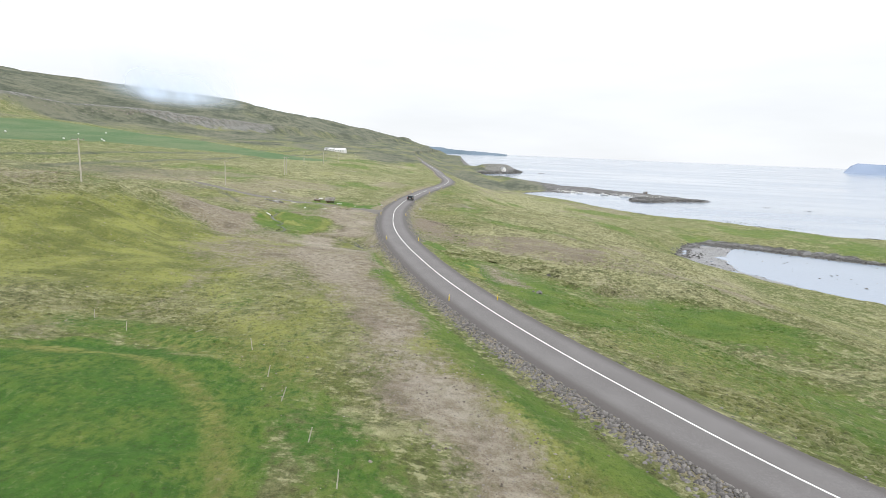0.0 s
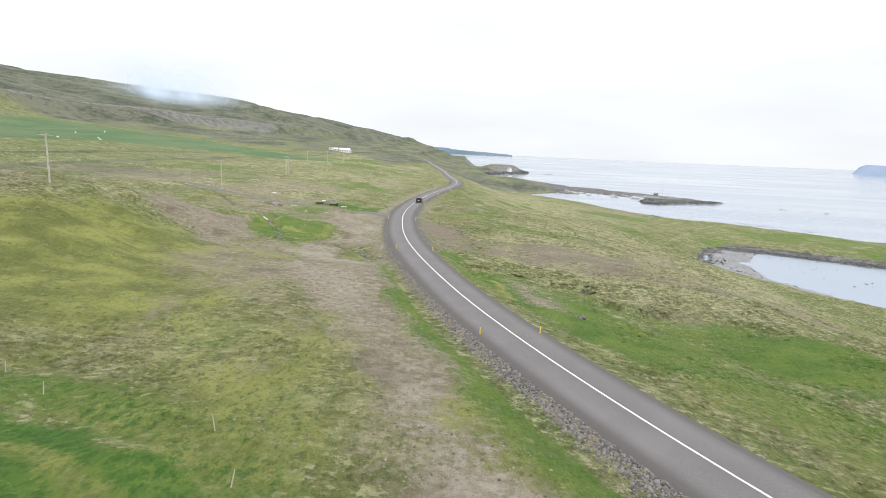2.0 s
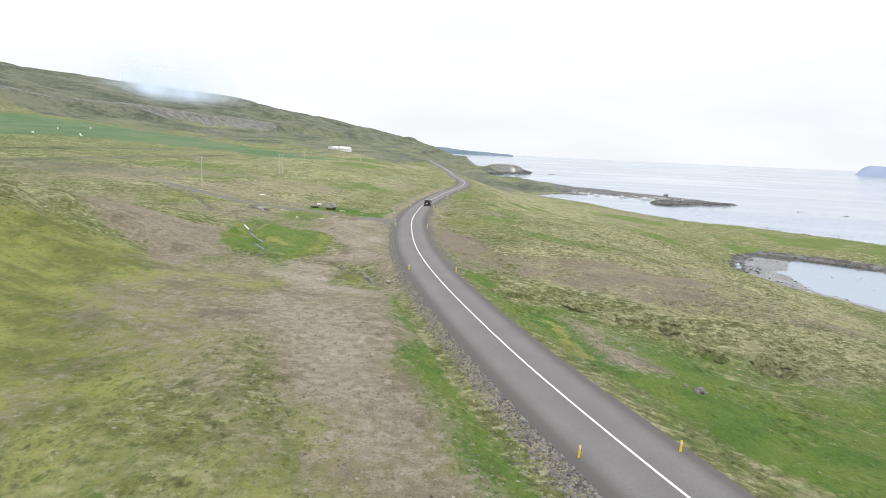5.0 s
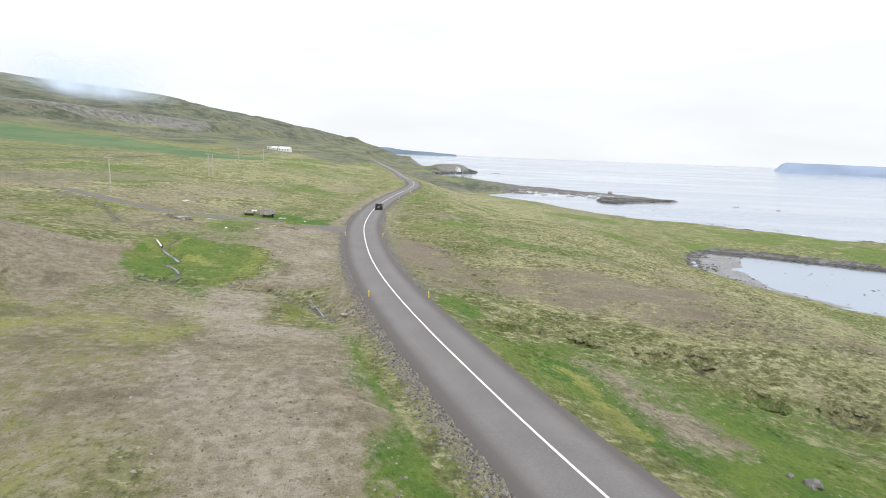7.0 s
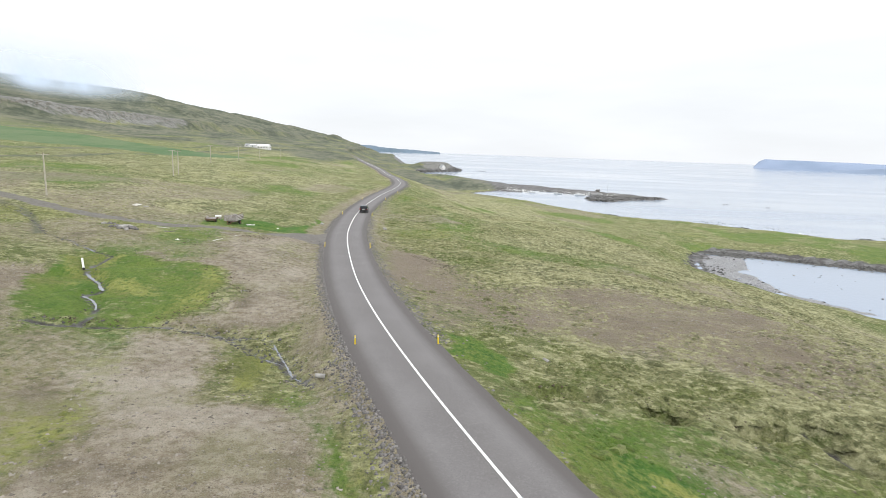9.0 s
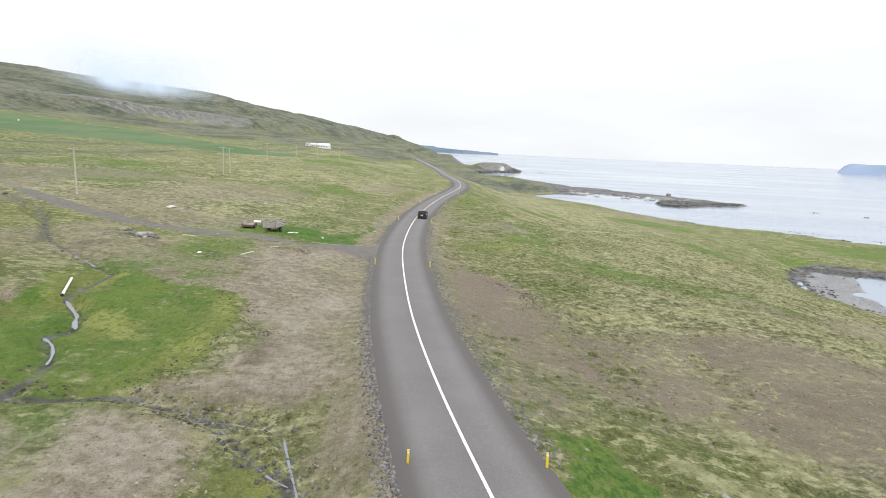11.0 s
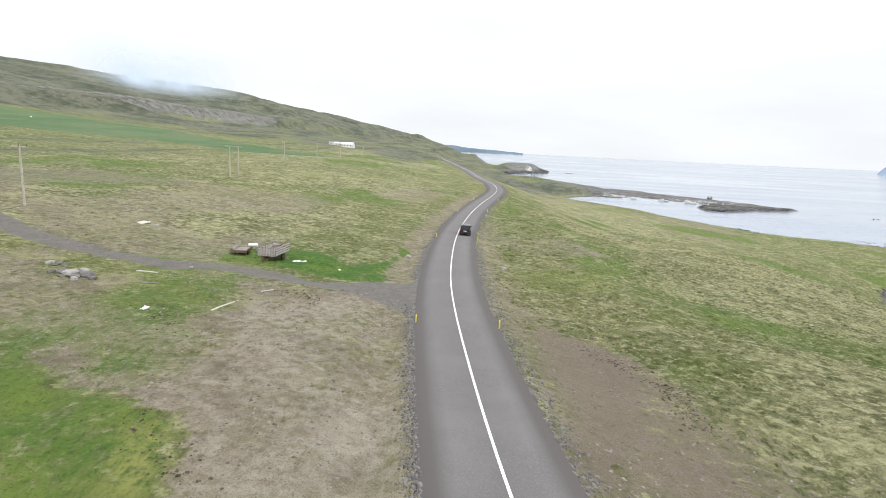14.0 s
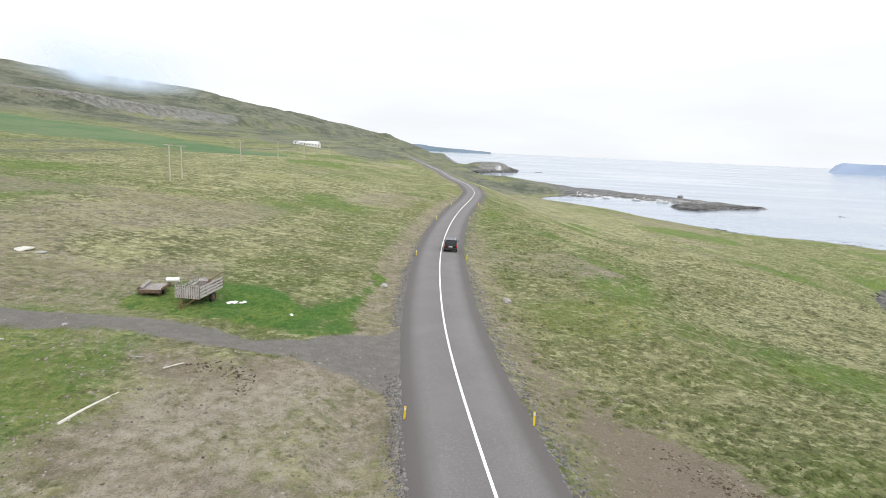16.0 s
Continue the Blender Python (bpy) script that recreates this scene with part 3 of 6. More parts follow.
PATCHES_BARE = [
    [(-14.6, 100), (-15.2, 104), (-12.5, 108), (-11.2, 96), (-10.2, 86), (-12.5, 84), (-13.6, 91)],
    [(-20.3, 74.3), (-14.6, 57.4), (-10.2, 51.2), (-7.6, 44.6), (-5.6, 42), (-4.8, 38), (-1.8, 29.1), (2, 23), (3.6, 17), (6.6, 17), (6.2, 24), (3, 32.1), (-0.8, 40), (-1.6, 47), (-3.2, 51.9), (-6.5, 60.3), (-9.5, 72), (-11, 80.6)],
    [(-26, 100), (-25, 93.6), (-22.7, 82.3), (-22.2, 77), (-20.8, 70), (-15, 61), (-8.4, 64), (-9.4, 70.8), (-10.3, 76), (-11.4, 84), (-13.4, 88.6), (-17.9, 89.7), (-20, 99)],
    [(-29.6, 117.1), (-32, 138.3), (-22.3, 144.3), (-17.2, 135.3), (-14.6, 106.9), (-14.9, 102.9), (-19.5, 101.5), (-26, 102.7), (-23.6, 105.9), (-23, 113)],
    [(-40, 142.8), (-33.6, 143.3), (-19.5, 144.4), (-17, 138.3), (-16.6, 128.2), (-28, 125.1), (-34, 132.2), (-31, 137)],
    [(-46, 113), (-41, 117.1), (-38, 110), (-34.5, 99), (-34, 86.5), (-39.8, 86.8), (-46.4, 95), (-54, 99), (-57, 110)],
    [(-36.9, 125.3), (-35.1, 126.8), (-33.2, 123.9), (-35.2, 122.9)],
    [(-33, 122.3), (-29.5, 124.2), (-28.2, 121.5), (-30.7, 120.5)],
]
PATCHES_BARE_RIGHT = [
    [(-10.5, 146.4), (-6, 147.4), (0, 135.3), (6.4, 122.1), (14, 123.1), (26, 123.1), (38, 117.1), (34, 104.9), (20.9, 100.9), (12.4, 104.9), (3, 106.9), (-2, 100.9), (-5.9, 102.9), (-9, 126.2)],
    [(-9.5, 151.4), (-6.5, 146), (-1.8, 138.5), (0.6, 131.2), (0.6, 123.7), (1.5, 115), (-7.1, 110), (-8.6, 129.5)],
    [(7.4, 82), (9.6, 81), (10.6, 78.4), (10.2, 76.4), (10.8, 74.5), (12.3, 70.5), (8, 69.5), (6.8, 73.9), (7.0, 77.3), (6.5, 79.8)],
    [(1.0, 118.3), (10.1, 122.9), (16.2, 115.3), (22.5, 111.6), (33.5, 112.1), (36.6, 105.5), (37.1, 97.1), (42, 92.9), (36, 87.8), (30.7, 90.4), (25.6, 91.6), (23.1, 90.3), (19.8, 91.8), (17.9, 98.0), (13.0, 100.7), (5.2, 102.8), (-0.7, 105.4)],
    [(-7, 191.9), (6, 193.9), (12, 177.7), (0, 173.7), (-9, 181.8)],
    [(22, 100.9), (40, 109), (60, 100.9), (66, 84.7), (50, 82.7), (34, 92.8)],
]
TRACK_LINE = [(-15, 148.8), (-18.5, 147.2), (-22.4, 145.7), (-27, 145.0), (-34.4, 146.3), (-42, 145.4), (-48.1, 146.0), (-57.5, 148.8), (-68, 155), (-83, 165), (-100, 176)]
OLD_PATH = [(-51.5, 131), (-58, 141), (-65.2, 149), (-72, 153.5), (-80.2, 160.2), (-89, 168), (-96.6, 181), (-108, 196), (-118, 213)]
BOG_RUT = [(-29.7, 108), (-29.7, 114.1), (-29.9, 116), (-30.6, 118.4), (-30.5, 120.5), (-31.6, 125.4), (-31.4, 128.6)]
MEADOW = [(-190, 195), (-187, 240), (-182, 280), (-166, 312), (-150, 340), (-98, 342), (-80, 400), (-126, 412), (-188, 425), (-217, 455), (-285, 462), (-306, 420), (-306, 330), (-290, 250), (-270, 195)]
STREAM = [(-34.5, 100.3), (-32.0, 100.4), (-29.3, 101.0), (-26.5, 102.4), (-24.1, 101.7), (-21.9, 101.3), (-19.8, 100.1), (-17.6, 97.9), (-16.4, 96.8), (-15.3, 96.2), (-14.2, 93.9), (-13.0, 92.3), (-12.3, 91.6)]
BROOK = [(-75.6, 155.7), (-66.5, 148.4), (-58.7, 141.3), (-51.3, 132.2), (-45, 127.2), (-42.3, 125.3), (-38.9, 122.8), (-39.0, 119.7), (-38.2, 116.0), (-37.6, 114.8), (-35.5, 112.9), (-33.7, 110.0), (-34.8, 108.4), (-33, 106.7), (-31.6, 104.6), (-31.2, 101)]
STREAM_ARM = [(-21.9, 101.2), (-20.3, 100.8), (-18.2, 100.8), (-16.9, 100.4), (-15.8, 98.0), (-15.0, 96.2)]
DITCH_HOLES = [([(2.0, 89.9), (3.5, 90.4), (5.3, 90.2)], 0.4), ([(9.0, 88.2), (9.6, 88.0)], 0.55), ([(13.9, 86.8), (16.3, 87.4)], 0.4), ([(18.6, 88.0), (19.0, 86.0), (19.1, 83.8)], 0.6), ([(20.0, 79.9), (21.1, 79.1)], 0.4), ([(25.0, 78.0), (26.2, 77.2)], 0.5)]
BLEACHED = [[(-28.5, 99.5), (-22, 100), (-19, 97), (-18.5, 91), (-23, 87), (-29, 91)], [(-24.5, 110), (-21.5, 110), (-19.8, 104.5), (-23.5, 104)]]
GREEN_TURF = [[(-41, 142), (-33.5, 142.6), (-30, 139.5), (-29.2, 134), (-33, 130), (-39, 133)], [(-25.5, 142.5), (-23.6, 142), (-22.6, 138), (-23.8, 137.5)], [(-25.2, 52.3), (-22.5, 54.8), (-17.1, 53.2), (-14.8, 47.4), (-16.1, 42.3), (-20.2, 44)], [(-12.6, 44.4), (-10.5, 45), (-9.4, 42.4), (-11.1, 41)], [(-30.3, 96.1), (-25.2, 97), (-23.5, 92.4), (-24.8, 89.7), (-29.8, 89.5)]]
THIN_TURF = [[(-33, 100), (-25.2, 97), (-21.9, 87.5), (-20.6, 75.5), (-17.3, 66), (-24, 60), (-31, 64), (-38, 76), (-37, 90)], [(-31, 88), (-25, 88), (-22, 76), (-20, 66), (-27, 63), (-33, 70), (-34, 80)], [(-23.9, 55.5), (-25.4, 65.8), (-20.4, 74), (-14.6, 57.4), (-10.7, 51.2), (-13, 49), (-18, 55.4)], [(-26, 60), (-24.3, 62.5), (-22.6, 54), (-23.4, 48.7), (-22.2, 41.4), (-25.4, 39), (-26, 44), (-27, 52)], [(-16.5, 42.6), (-12.4, 44.4), (-12, 42.1), (-15.5, 40.8)]]


def graded(lo, fine_lo, fine_hi, hi, step, ratio):
    """Grid lines: even steps in the middle, growing steps outside."""
    mid = np.arange(fine_lo, fine_hi, step)
    out, s, v = [], step, fine_hi
    while v < hi:
        out.append(v)
        s *= ratio
        v += s
    out.append(hi)
    low, s, v = [], step, fine_lo - step
    while v > lo:
        low.append(v)
        s *= ratio
        v -= s
    low.append(lo)
    return np.array(low[::-1] + list(mid) + out)


def carve(x, y):
    """The stream, the brook and the ditch, cut into the ground."""
    z = np.zeros(x.shape)
    near = (x > -80) & (x < 35) & (y > 65) & (y < 160)
    a, b = x[near], y[near]
    wob = 0.35 * fbm(a, b, 3, 2, 61)
    d = -0.38 * smooth(0.95, 0.25, poly_dist(a, b, STREAM, False) + wob)
    d = np.minimum(d, -0.40 * smooth(0.8, 0.2, poly_dist(a, b, BROOK, False) + wob * 0.6))
    d = np.minimum(d, -0.38 * smooth(0.9, 0.25, poly_dist(a, b, STREAM_ARM, False) + wob * 0.6))
    d = np.minimum(d, -0.12 * smooth(1.5, 0.9, np.hypot((a + 14.5), (b - 94.6) * 0.6) + wob))
    d = np.minimum(d, -0.3 * smooth(1.3, 0.3, poly_dist(a, b, [(-29, 140.2), (-26.9, 140.4), (-25.9, 139.4)], False) + wob))
    d = np.minimum(d, -0.25 * smooth(1.0, 0.2, poly_dist(a, b, [(-28.2, 135.5), (-26.9, 135.4)], False) + wob))
    for hole, half in DITCH_HOLES:
        d = np.minimum(d, -1.0 * smooth(half + 0.75, half, poly_dist(a, b, hole, False) + wob * 0.6))
    z[near] = d
    return z


def covers(x, y):
    """What grows or lies at a place: shares, 0 to 1, of each ground cover."""
    u, d, hx = road_off(x, y), shore(x, y), hill_x(x, y)
    warp = 2.6 * fbm(x, y, 7, 4, 71)
    patchy = 0.82 + 0.35 * fbm(x, y, 9, 3, 79)

    def near(poly):
        p = np.array(poly)
        return (x > p[:, 0].min() - 8) & (x < p[:, 0].max() + 8) & (y > p[:, 1].min() - 8) & (y < p[:, 1].max() + 8)

    def blob(poly, soft):
        out, sel = np.zeros(x.shape), near(poly)
        out[sel] = smooth(soft, -soft, poly_dist(x[sel], y[sel], poly) + warp[sel] * min(1, soft))
        return out

    def line(poly, half, soft):
        out, sel = np.zeros(x.shape), near(poly)
        out[sel] = smooth(half + soft, half - soft, poly_dist(x[sel], y[sel], poly, False))
        return out

    field, bog, yard = blob(FIELD, 0.7), blob(BOG, 1.3), blob(YARD, 1.5) * (0.86 + 0.5 * fbm(x, y, 4, 3, 94))
    lush = np.maximum.reduce([0.95 * field, 0.60 * line(FIELD_EDGE, 2.8, 1.6), 0.8 * bog * (0.85 + 0.3 * fbm(x, y, 5, 3, 78)), yard, 0.52 * blob(SWALE, 3.5) * patchy, 0.95 * blob(CORNER, 0.8), 0.9 * blob([(3.4, 82), (5.5, 81.5), (5.9, 78.8), (4.5, 77.2), (3.2, 78.7)], 0.8), 0.62 * np.maximum.reduce([blob(p, 2.0) for p in GREEN_TURF]) * patchy, 0.72 * blob(DITCH_GRASS, 4.0) * (0.9 + 0.6 * fbm(x, y, 12, 3, 80))])
    lush = np.maximum(lush, 0.88 * smooth(-10.5, -8.5, u) * smooth(-5.2, -6.2, u) * smooth(100, 84, y) * patchy)
    lush = np.maximum(lush, 0.42 * smooth(3.6, 4.6, u) * smooth(9, 6, u) * smooth(84, 70, y))
    lush = np.maximum(lush, 0.62 * np.exp(-((x - 80) / 14)**2 - ((y - 250) / 34)**2))
    lush = np.maximum(lush, 0.6 * np.exp(-((u - 8) / 5)**2 - ((y - 240) / 22)**2))
    lush = np.maximum(lush, 0.55 * np.exp(-((x + 37) / 4)**2 - ((y - 138) / 4)**2))
    lush = np.maximum(lush, 0.30 * smooth(20, 55, x) * smooth(0.5, 12, d) * smooth(60, 20, d) * smooth(520, 380, y) * (0.75 + 0.6 * fbm(x, y, 50, 3, 73)))
    lush = np.maximum(lush, 0.55 * smooth(0.12, 0.42, fbm(x, y * 0.8, 34, 3, 72)) * smooth(10, 20, np.abs(u)) * smooth(-130, -100, x))
    mx = hx + 14 * fbm(x, y, 160, 2, 75)
    lush = np.maximum(lush, 0.38 * smooth(-125, -145, mx) * smooth(-232, -205, mx) * smooth(110, 150, y) * smooth(1100, 700, y) * (0.9 + 0.5 * fbm(x * 1.5, y * 0.5, 40, 3, 74)))
    lush = np.maximum(lush, 0.45 * smooth(-215, -240, mx) * smooth(-320, -290, mx) * (0.8 + 0.8 * fbm(x, y, 80, 3, 76)))
    fd = np.full(x.shape, 99.0)
    sel = near(FIELD)
    fd[sel] = poly_dist(x[sel], y[sel], FIELD)
    mown = 0.62 * np.exp(-((fd + 2.1) / 1.1)**2) + 0.26 * smooth(0.2, 0.6, fbm(x * 2.2 + 0.9 * y, y * 0.3 - 0.3 * x, 5, 3, 84)) * (fd < -2)
    rank = np.maximum.reduce([0.9 * field * (0.95 + 0.25 * fbm(x, y, 7, 3, 105)) - 0.8 * mown, 0.55 * line(FIELD_EDGE, 2.2, 1.6), 1.0 * yard, 0.8 * blob(CORNER, 0.8), 0.95 * blob([(3.4, 82), (5.5, 81.5), (5.9, 78.8), (4.5, 77.2), (3.2, 78.7)], 0.8)])
    lea = np.maximum(0.95 * np.exp(-((x + 38) / 20)**4 - ((y - 68) / 26)**4), 0.8 * np.exp(-((x + 46) / 14)**2 - ((y - 46) / 12)**2))
    lush = lush * (1 - 0.8 * lea)
    yellow = np.maximum.reduce([lea, mown, 0.55 * np.exp(-((x + 22) / 22)**4 - ((y - 46) / 24)**4) * (0.95 + 0.7 * fbm(x, y, 10, 3, 104)) * (1 - field),
                                0.6 * smooth(-13.5, -11, u) * smooth(-7, -9.5, u) * smooth(96, 80, y), 0.7 * blob([(-19.5, 96), (-16.6, 99), (-15.2, 96), (-14.4, 88.4), (-17.9, 90)], 1.2), 0.8 * blob([(5, 80.4), (6.6, 79.1), (6.6, 74.3), (6.5, 70), (3.6, 69), (4.4, 75.4)], 1.0),
                                0.62 * bog * np.maximum(smooth(-0.1, 0.4, fbm(x, y, 8, 3, 85)), smooth(-31, -25, x)), 0.45 * smooth(0.15, 0.45, fbm(x, y, 20, 3, 86)) * smooth(-90, -70, x)])
    bare = np.maximum.reduce([(1.4 if 0 < i < 3 else 1.25) * blob(p, 3.2) for i, p in enumerate(PATCHES_BARE)] + [0.74 * blob(p, 3.5) for p in THIN_TURF] + [(1.0 if i in (1, 2) else 0.80) * blob(p, 3.0) for i, p in enumerate(PATCHES_BARE_RIGHT)]) * patchy
    bare = np.maximum(bare, 0.75 * smooth(-9.5, -6, u) * smooth(-3, -5, u) * smooth(95, 105, y) * smooth(330, 240, y))
    bare = np.maximum(bare, 0.60 * smooth(9, 6, u) * smooth(3, 4, u) * smooth(100, 115, y) * smooth(240, 190, y))
    bare = np.maximum(bare, 0.85 * smooth(-4.9, -4.2, u) * (u < 0))
    bare = np.maximum(bare, 0.60 * smooth(0.2, 0.5, fbm(x, y * 0.7, 24, 3, 77)) * smooth(8, 14, np.abs(u)) * smooth(10, 30, d) * smooth(-130, -110, x))
    bare = np.maximum(bare, 0.55 * np.exp(-((x + 74) / 16)**4 - ((y - 80) / 22)**4) * (0.9 + 0.5 * fbm(x, y, 15, 3, 87)))
    bare = bare * (1 - 0.5 * np.exp(-((x + 20.5) / 3.2)**2 - ((y - 131) / 11)**4)) * (1 - 0.7 * blob(GREEN_TURF[0], 1.5))
    bare = np.where(bog + yard + field > 0.4, 0, bare)
    track = np.maximum(line(TRACK_LINE, 1.5, 1.1) * (0.95 + 0.25 * fbm(x, y, 5, 3, 116)) * smooth(-100, -60, x), blob([(-11, 155), (-16.8, 153.5), (-19.2, 149.8), (-24, 147.0), (-24, 143.8), (-19.6, 142.4), (-17.2, 139.5), (-11, 138)], 0.9))
    stream = np.maximum.reduce([0.9 * line(STREAM, 0.30, 0.3), 0.8 * line(STREAM_ARM, 0.22, 0.26), 0.95 * line(BROOK, 0.30, 0.3), 0.7 * line([(-23.6, 112.3), (-21.3, 111.8)], 0.3, 0.3)] + [0.95 * line(h, w * 0.8, 0.3) for h, w in DITCH_HOLES])
    band = hx + 12 * fbm(x, y, 130, 3, 88)
    bulge = smooth(600, 650, y) * smooth(980, 860, y)
    rock = (1.15 * np.exp(-((band + 354 - 8 * bulge) / (7 + 12 * bulge))**2) * smooth(1000, 900, y) + 0.12 * smooth(-350, -420, hx)) * (0.85 + 0.6 * fbm(x * 0.5, y * 1.5, 16, 3, 118))
    rock = np.maximum(rock, 0.75 * smooth(1060, 1090, y) * smooth(60, 80, x))
    meadow = 0.9 * blob(MEADOW, 5.0) * (0.92 + 0.35 * fbm(x * 2, y * 0.4, 40, 3, 102))
    lines = np.exp(-((mx + 205) / 3)**2) + np.exp(-((mx + 150) / 2.5)**2) + 0.8 * np.exp(-((mx + 122) / 2.5)**2) + 0.8 * np.exp(-((mx + 262) / 4)**2)
    cliff = smooth(990, 1040, y) * smooth(28, 16, d) * (x > 40)
    heath = 0.30 * smooth(-45, -130, x) * smooth(120, 200, y) * (1 - lush) + smooth(-335, -385, hx) * (0.55 + 0.5 * fbm(x * 1.6, y * 0.7, 90, 4, 90)) + 0.4 * smooth(-240, -330, hx) * smooth(0.0, 0.4, fbm(x, y, 60, 3, 96)) + 0.5 * lines * smooth(90, 130, y)
    heath = np.maximum(heath, smooth(330, 620, y) * (0.62 + 0.5 * fbm(x * 1.4, y * 0.5, 45, 4, 117)) * smooth(2, 12, d))
    heath = np.maximum(heath, np.maximum(0.62 * line(OLD_PATH, 0.6, 0.7), 0.6 * line(BOG_RUT, 0.1, 0.35)))
    heath = np.maximum(heath, 0.30 * np.exp(-((x + 112) / 52)**4 - ((y - 150) / 70)**4) * (0.8 + 0.9 * fbm(x, y * 0.6, 22, 3, 103)))
    heath = np.where(meadow > 0.5, 0.3 * heath, heath)
    mud = np.maximum(smooth(3.2, 0.8, d), stream * 0.9)
    mud = np.maximum.reduce([mud, 0.9 * smooth(2.5, 0.5, poly_dist(x, y, BREAKWATER)), 0.85 * smooth(6, -4, poly_dist(x, y, SPIT)) * smooth(90, 130, x) * (0.9 + 0.5 * fbm(x, y, 18, 3, 97)), 0.95 * smooth(13, 6, d) * (y > 290) * (x > 140) * (0.8 + 0.8 * fbm(x, y, 20, 3, 98)), 0.9 * cliff, smooth(0.5, -1.0, poly_dist(x, y, FLATS)), smooth(3.0, 1.5, poly_dist(x, y, LAGOON) - 6 * smooth(232, 252, y) * smooth(132, 142, x))])
    dry = np.maximum(0.95 * smooth(8, 26, u) * smooth(100, 85, x) * smooth(6, 20, d), 0.68 * smooth(-12, -24, u) * smooth(-140, -100, x) * smooth(140, 160, y)) * smooth(900, 500, y) * (0.85 + 0.9 * fbm(x, y * 0.7, 26, 4, 100)) * (1 - np.minimum(1, 1.5 * lush))
    silt = smooth(-1.0, -5.0, poly_dist(x, y, LAGOON)) * smooth(3, 0, poly_dist(x, y, FLATS))
    pale = np.maximum.reduce([0.8 * blob(p, 3.5) for p in BLEACHED] + [0.55 * blob(p, 3.5) for p in PATCHES_BARE[1:4]]) * (1 + 0.5 * fbm(x, y, 8, 3, 119))
    brown = np.maximum.reduce([0.85 * blob(PATCHES_BARE_RIGHT[i], 3.0) for i in (0, 1, 3)])
    out = dict(silt=silt, pale=pale, brown=brown, rank=rank, meadow=meadow, dry=dry, lush=lush, yellow=yellow, bare=bare, track=track, rock=rock, mud=mud, heath=heath)
    return {k: np.clip(v, 0, 1).astype(np.float32) for k, v in out.items()}


def build_ground():
    gx = graded(-1700, -62, 48, 4600, 0.55, 1.032)
    gy = graded(-70, 14, 196, 4850, 0.6, 1.019)
    X, Y = np.meshgrid(gx, gy)
    Z = height(X, Y) + carve(X, Y)
    nx, ny = len(gx), len(gy)
    co = np.stack([X, Y, Z], -1).reshape(-1, 3)
    idx = np.arange(nx * ny).reshape(ny, nx)
    quads = np.stack([idx[:-1, :-1], idx[:-1, 1:], idx[1:, 1:], idx[1:, :-1]], -1).reshape(-1, 4)
    # leave out what lies deep under the sea
    keep = (Z.reshape(-1)[quads] > SEA - 3.4).any(1)
    quads = quads[keep]
    me = bpy.data.meshes.new("ground")
    me.vertices.add(len(co))
    me.vertices.foreach_set("co", co.ravel())
    me.loops.add(quads.size)
    me.loops.foreach_set("vertex_index", quads.ravel())
    me.polygons.add(len(quads))
    me.polygons.foreach_set("loop_start", np.arange(0, quads.size, 4))
    me.update(calc_edges=True)
    me.polygons.foreach_set("use_smooth", [True] * len(quads))
    for name, val in covers(X.ravel(), Y.ravel()).items():
        me.attributes.new(name, "FLOAT", "POINT").data.foreach_set("value", val)
    me.materials.append(GROUND)
    return tagged(new("ground", me), "rough moorland ground of dry grass, moss and bare stony soil", "ground", kind="structure")


build_ground()


# ---- the sea: a flat sheet, bent a little towards the horizon ----
def build_sea():
    xs = np.concatenate([np.linspace(-600, 60, 12), np.linspace(90, 400, 12), np.linspace(500, 4600, 20)])
    ys = np.concatenate([np.linspace(-700, 100, 8), np.linspace(130, 900, 26), np.linspace(1000, 4900, 28)])
    X, Y = np.meshgrid(xs, ys)
    far = np.hypot(X, Y)
    Z = SEA + 22.0 * np.clip((far - 1500) / 3400, 0, 1.4)**2
    nx = len(xs)
    faces = [(j * nx + i, j * nx + i + 1, (j + 1) * nx + i + 1, (j + 1) * nx + i) for j in range(len(ys) - 1) for i in range(nx - 1)]
    ob = raw("sea_water", np.stack([X, Y, Z], -1).reshape(-1, 3), faces, SEA_WATER, True)
    return tagged(ob, "calm pale sea reflecting the overcast sky", "water", kind="structure")


build_sea()


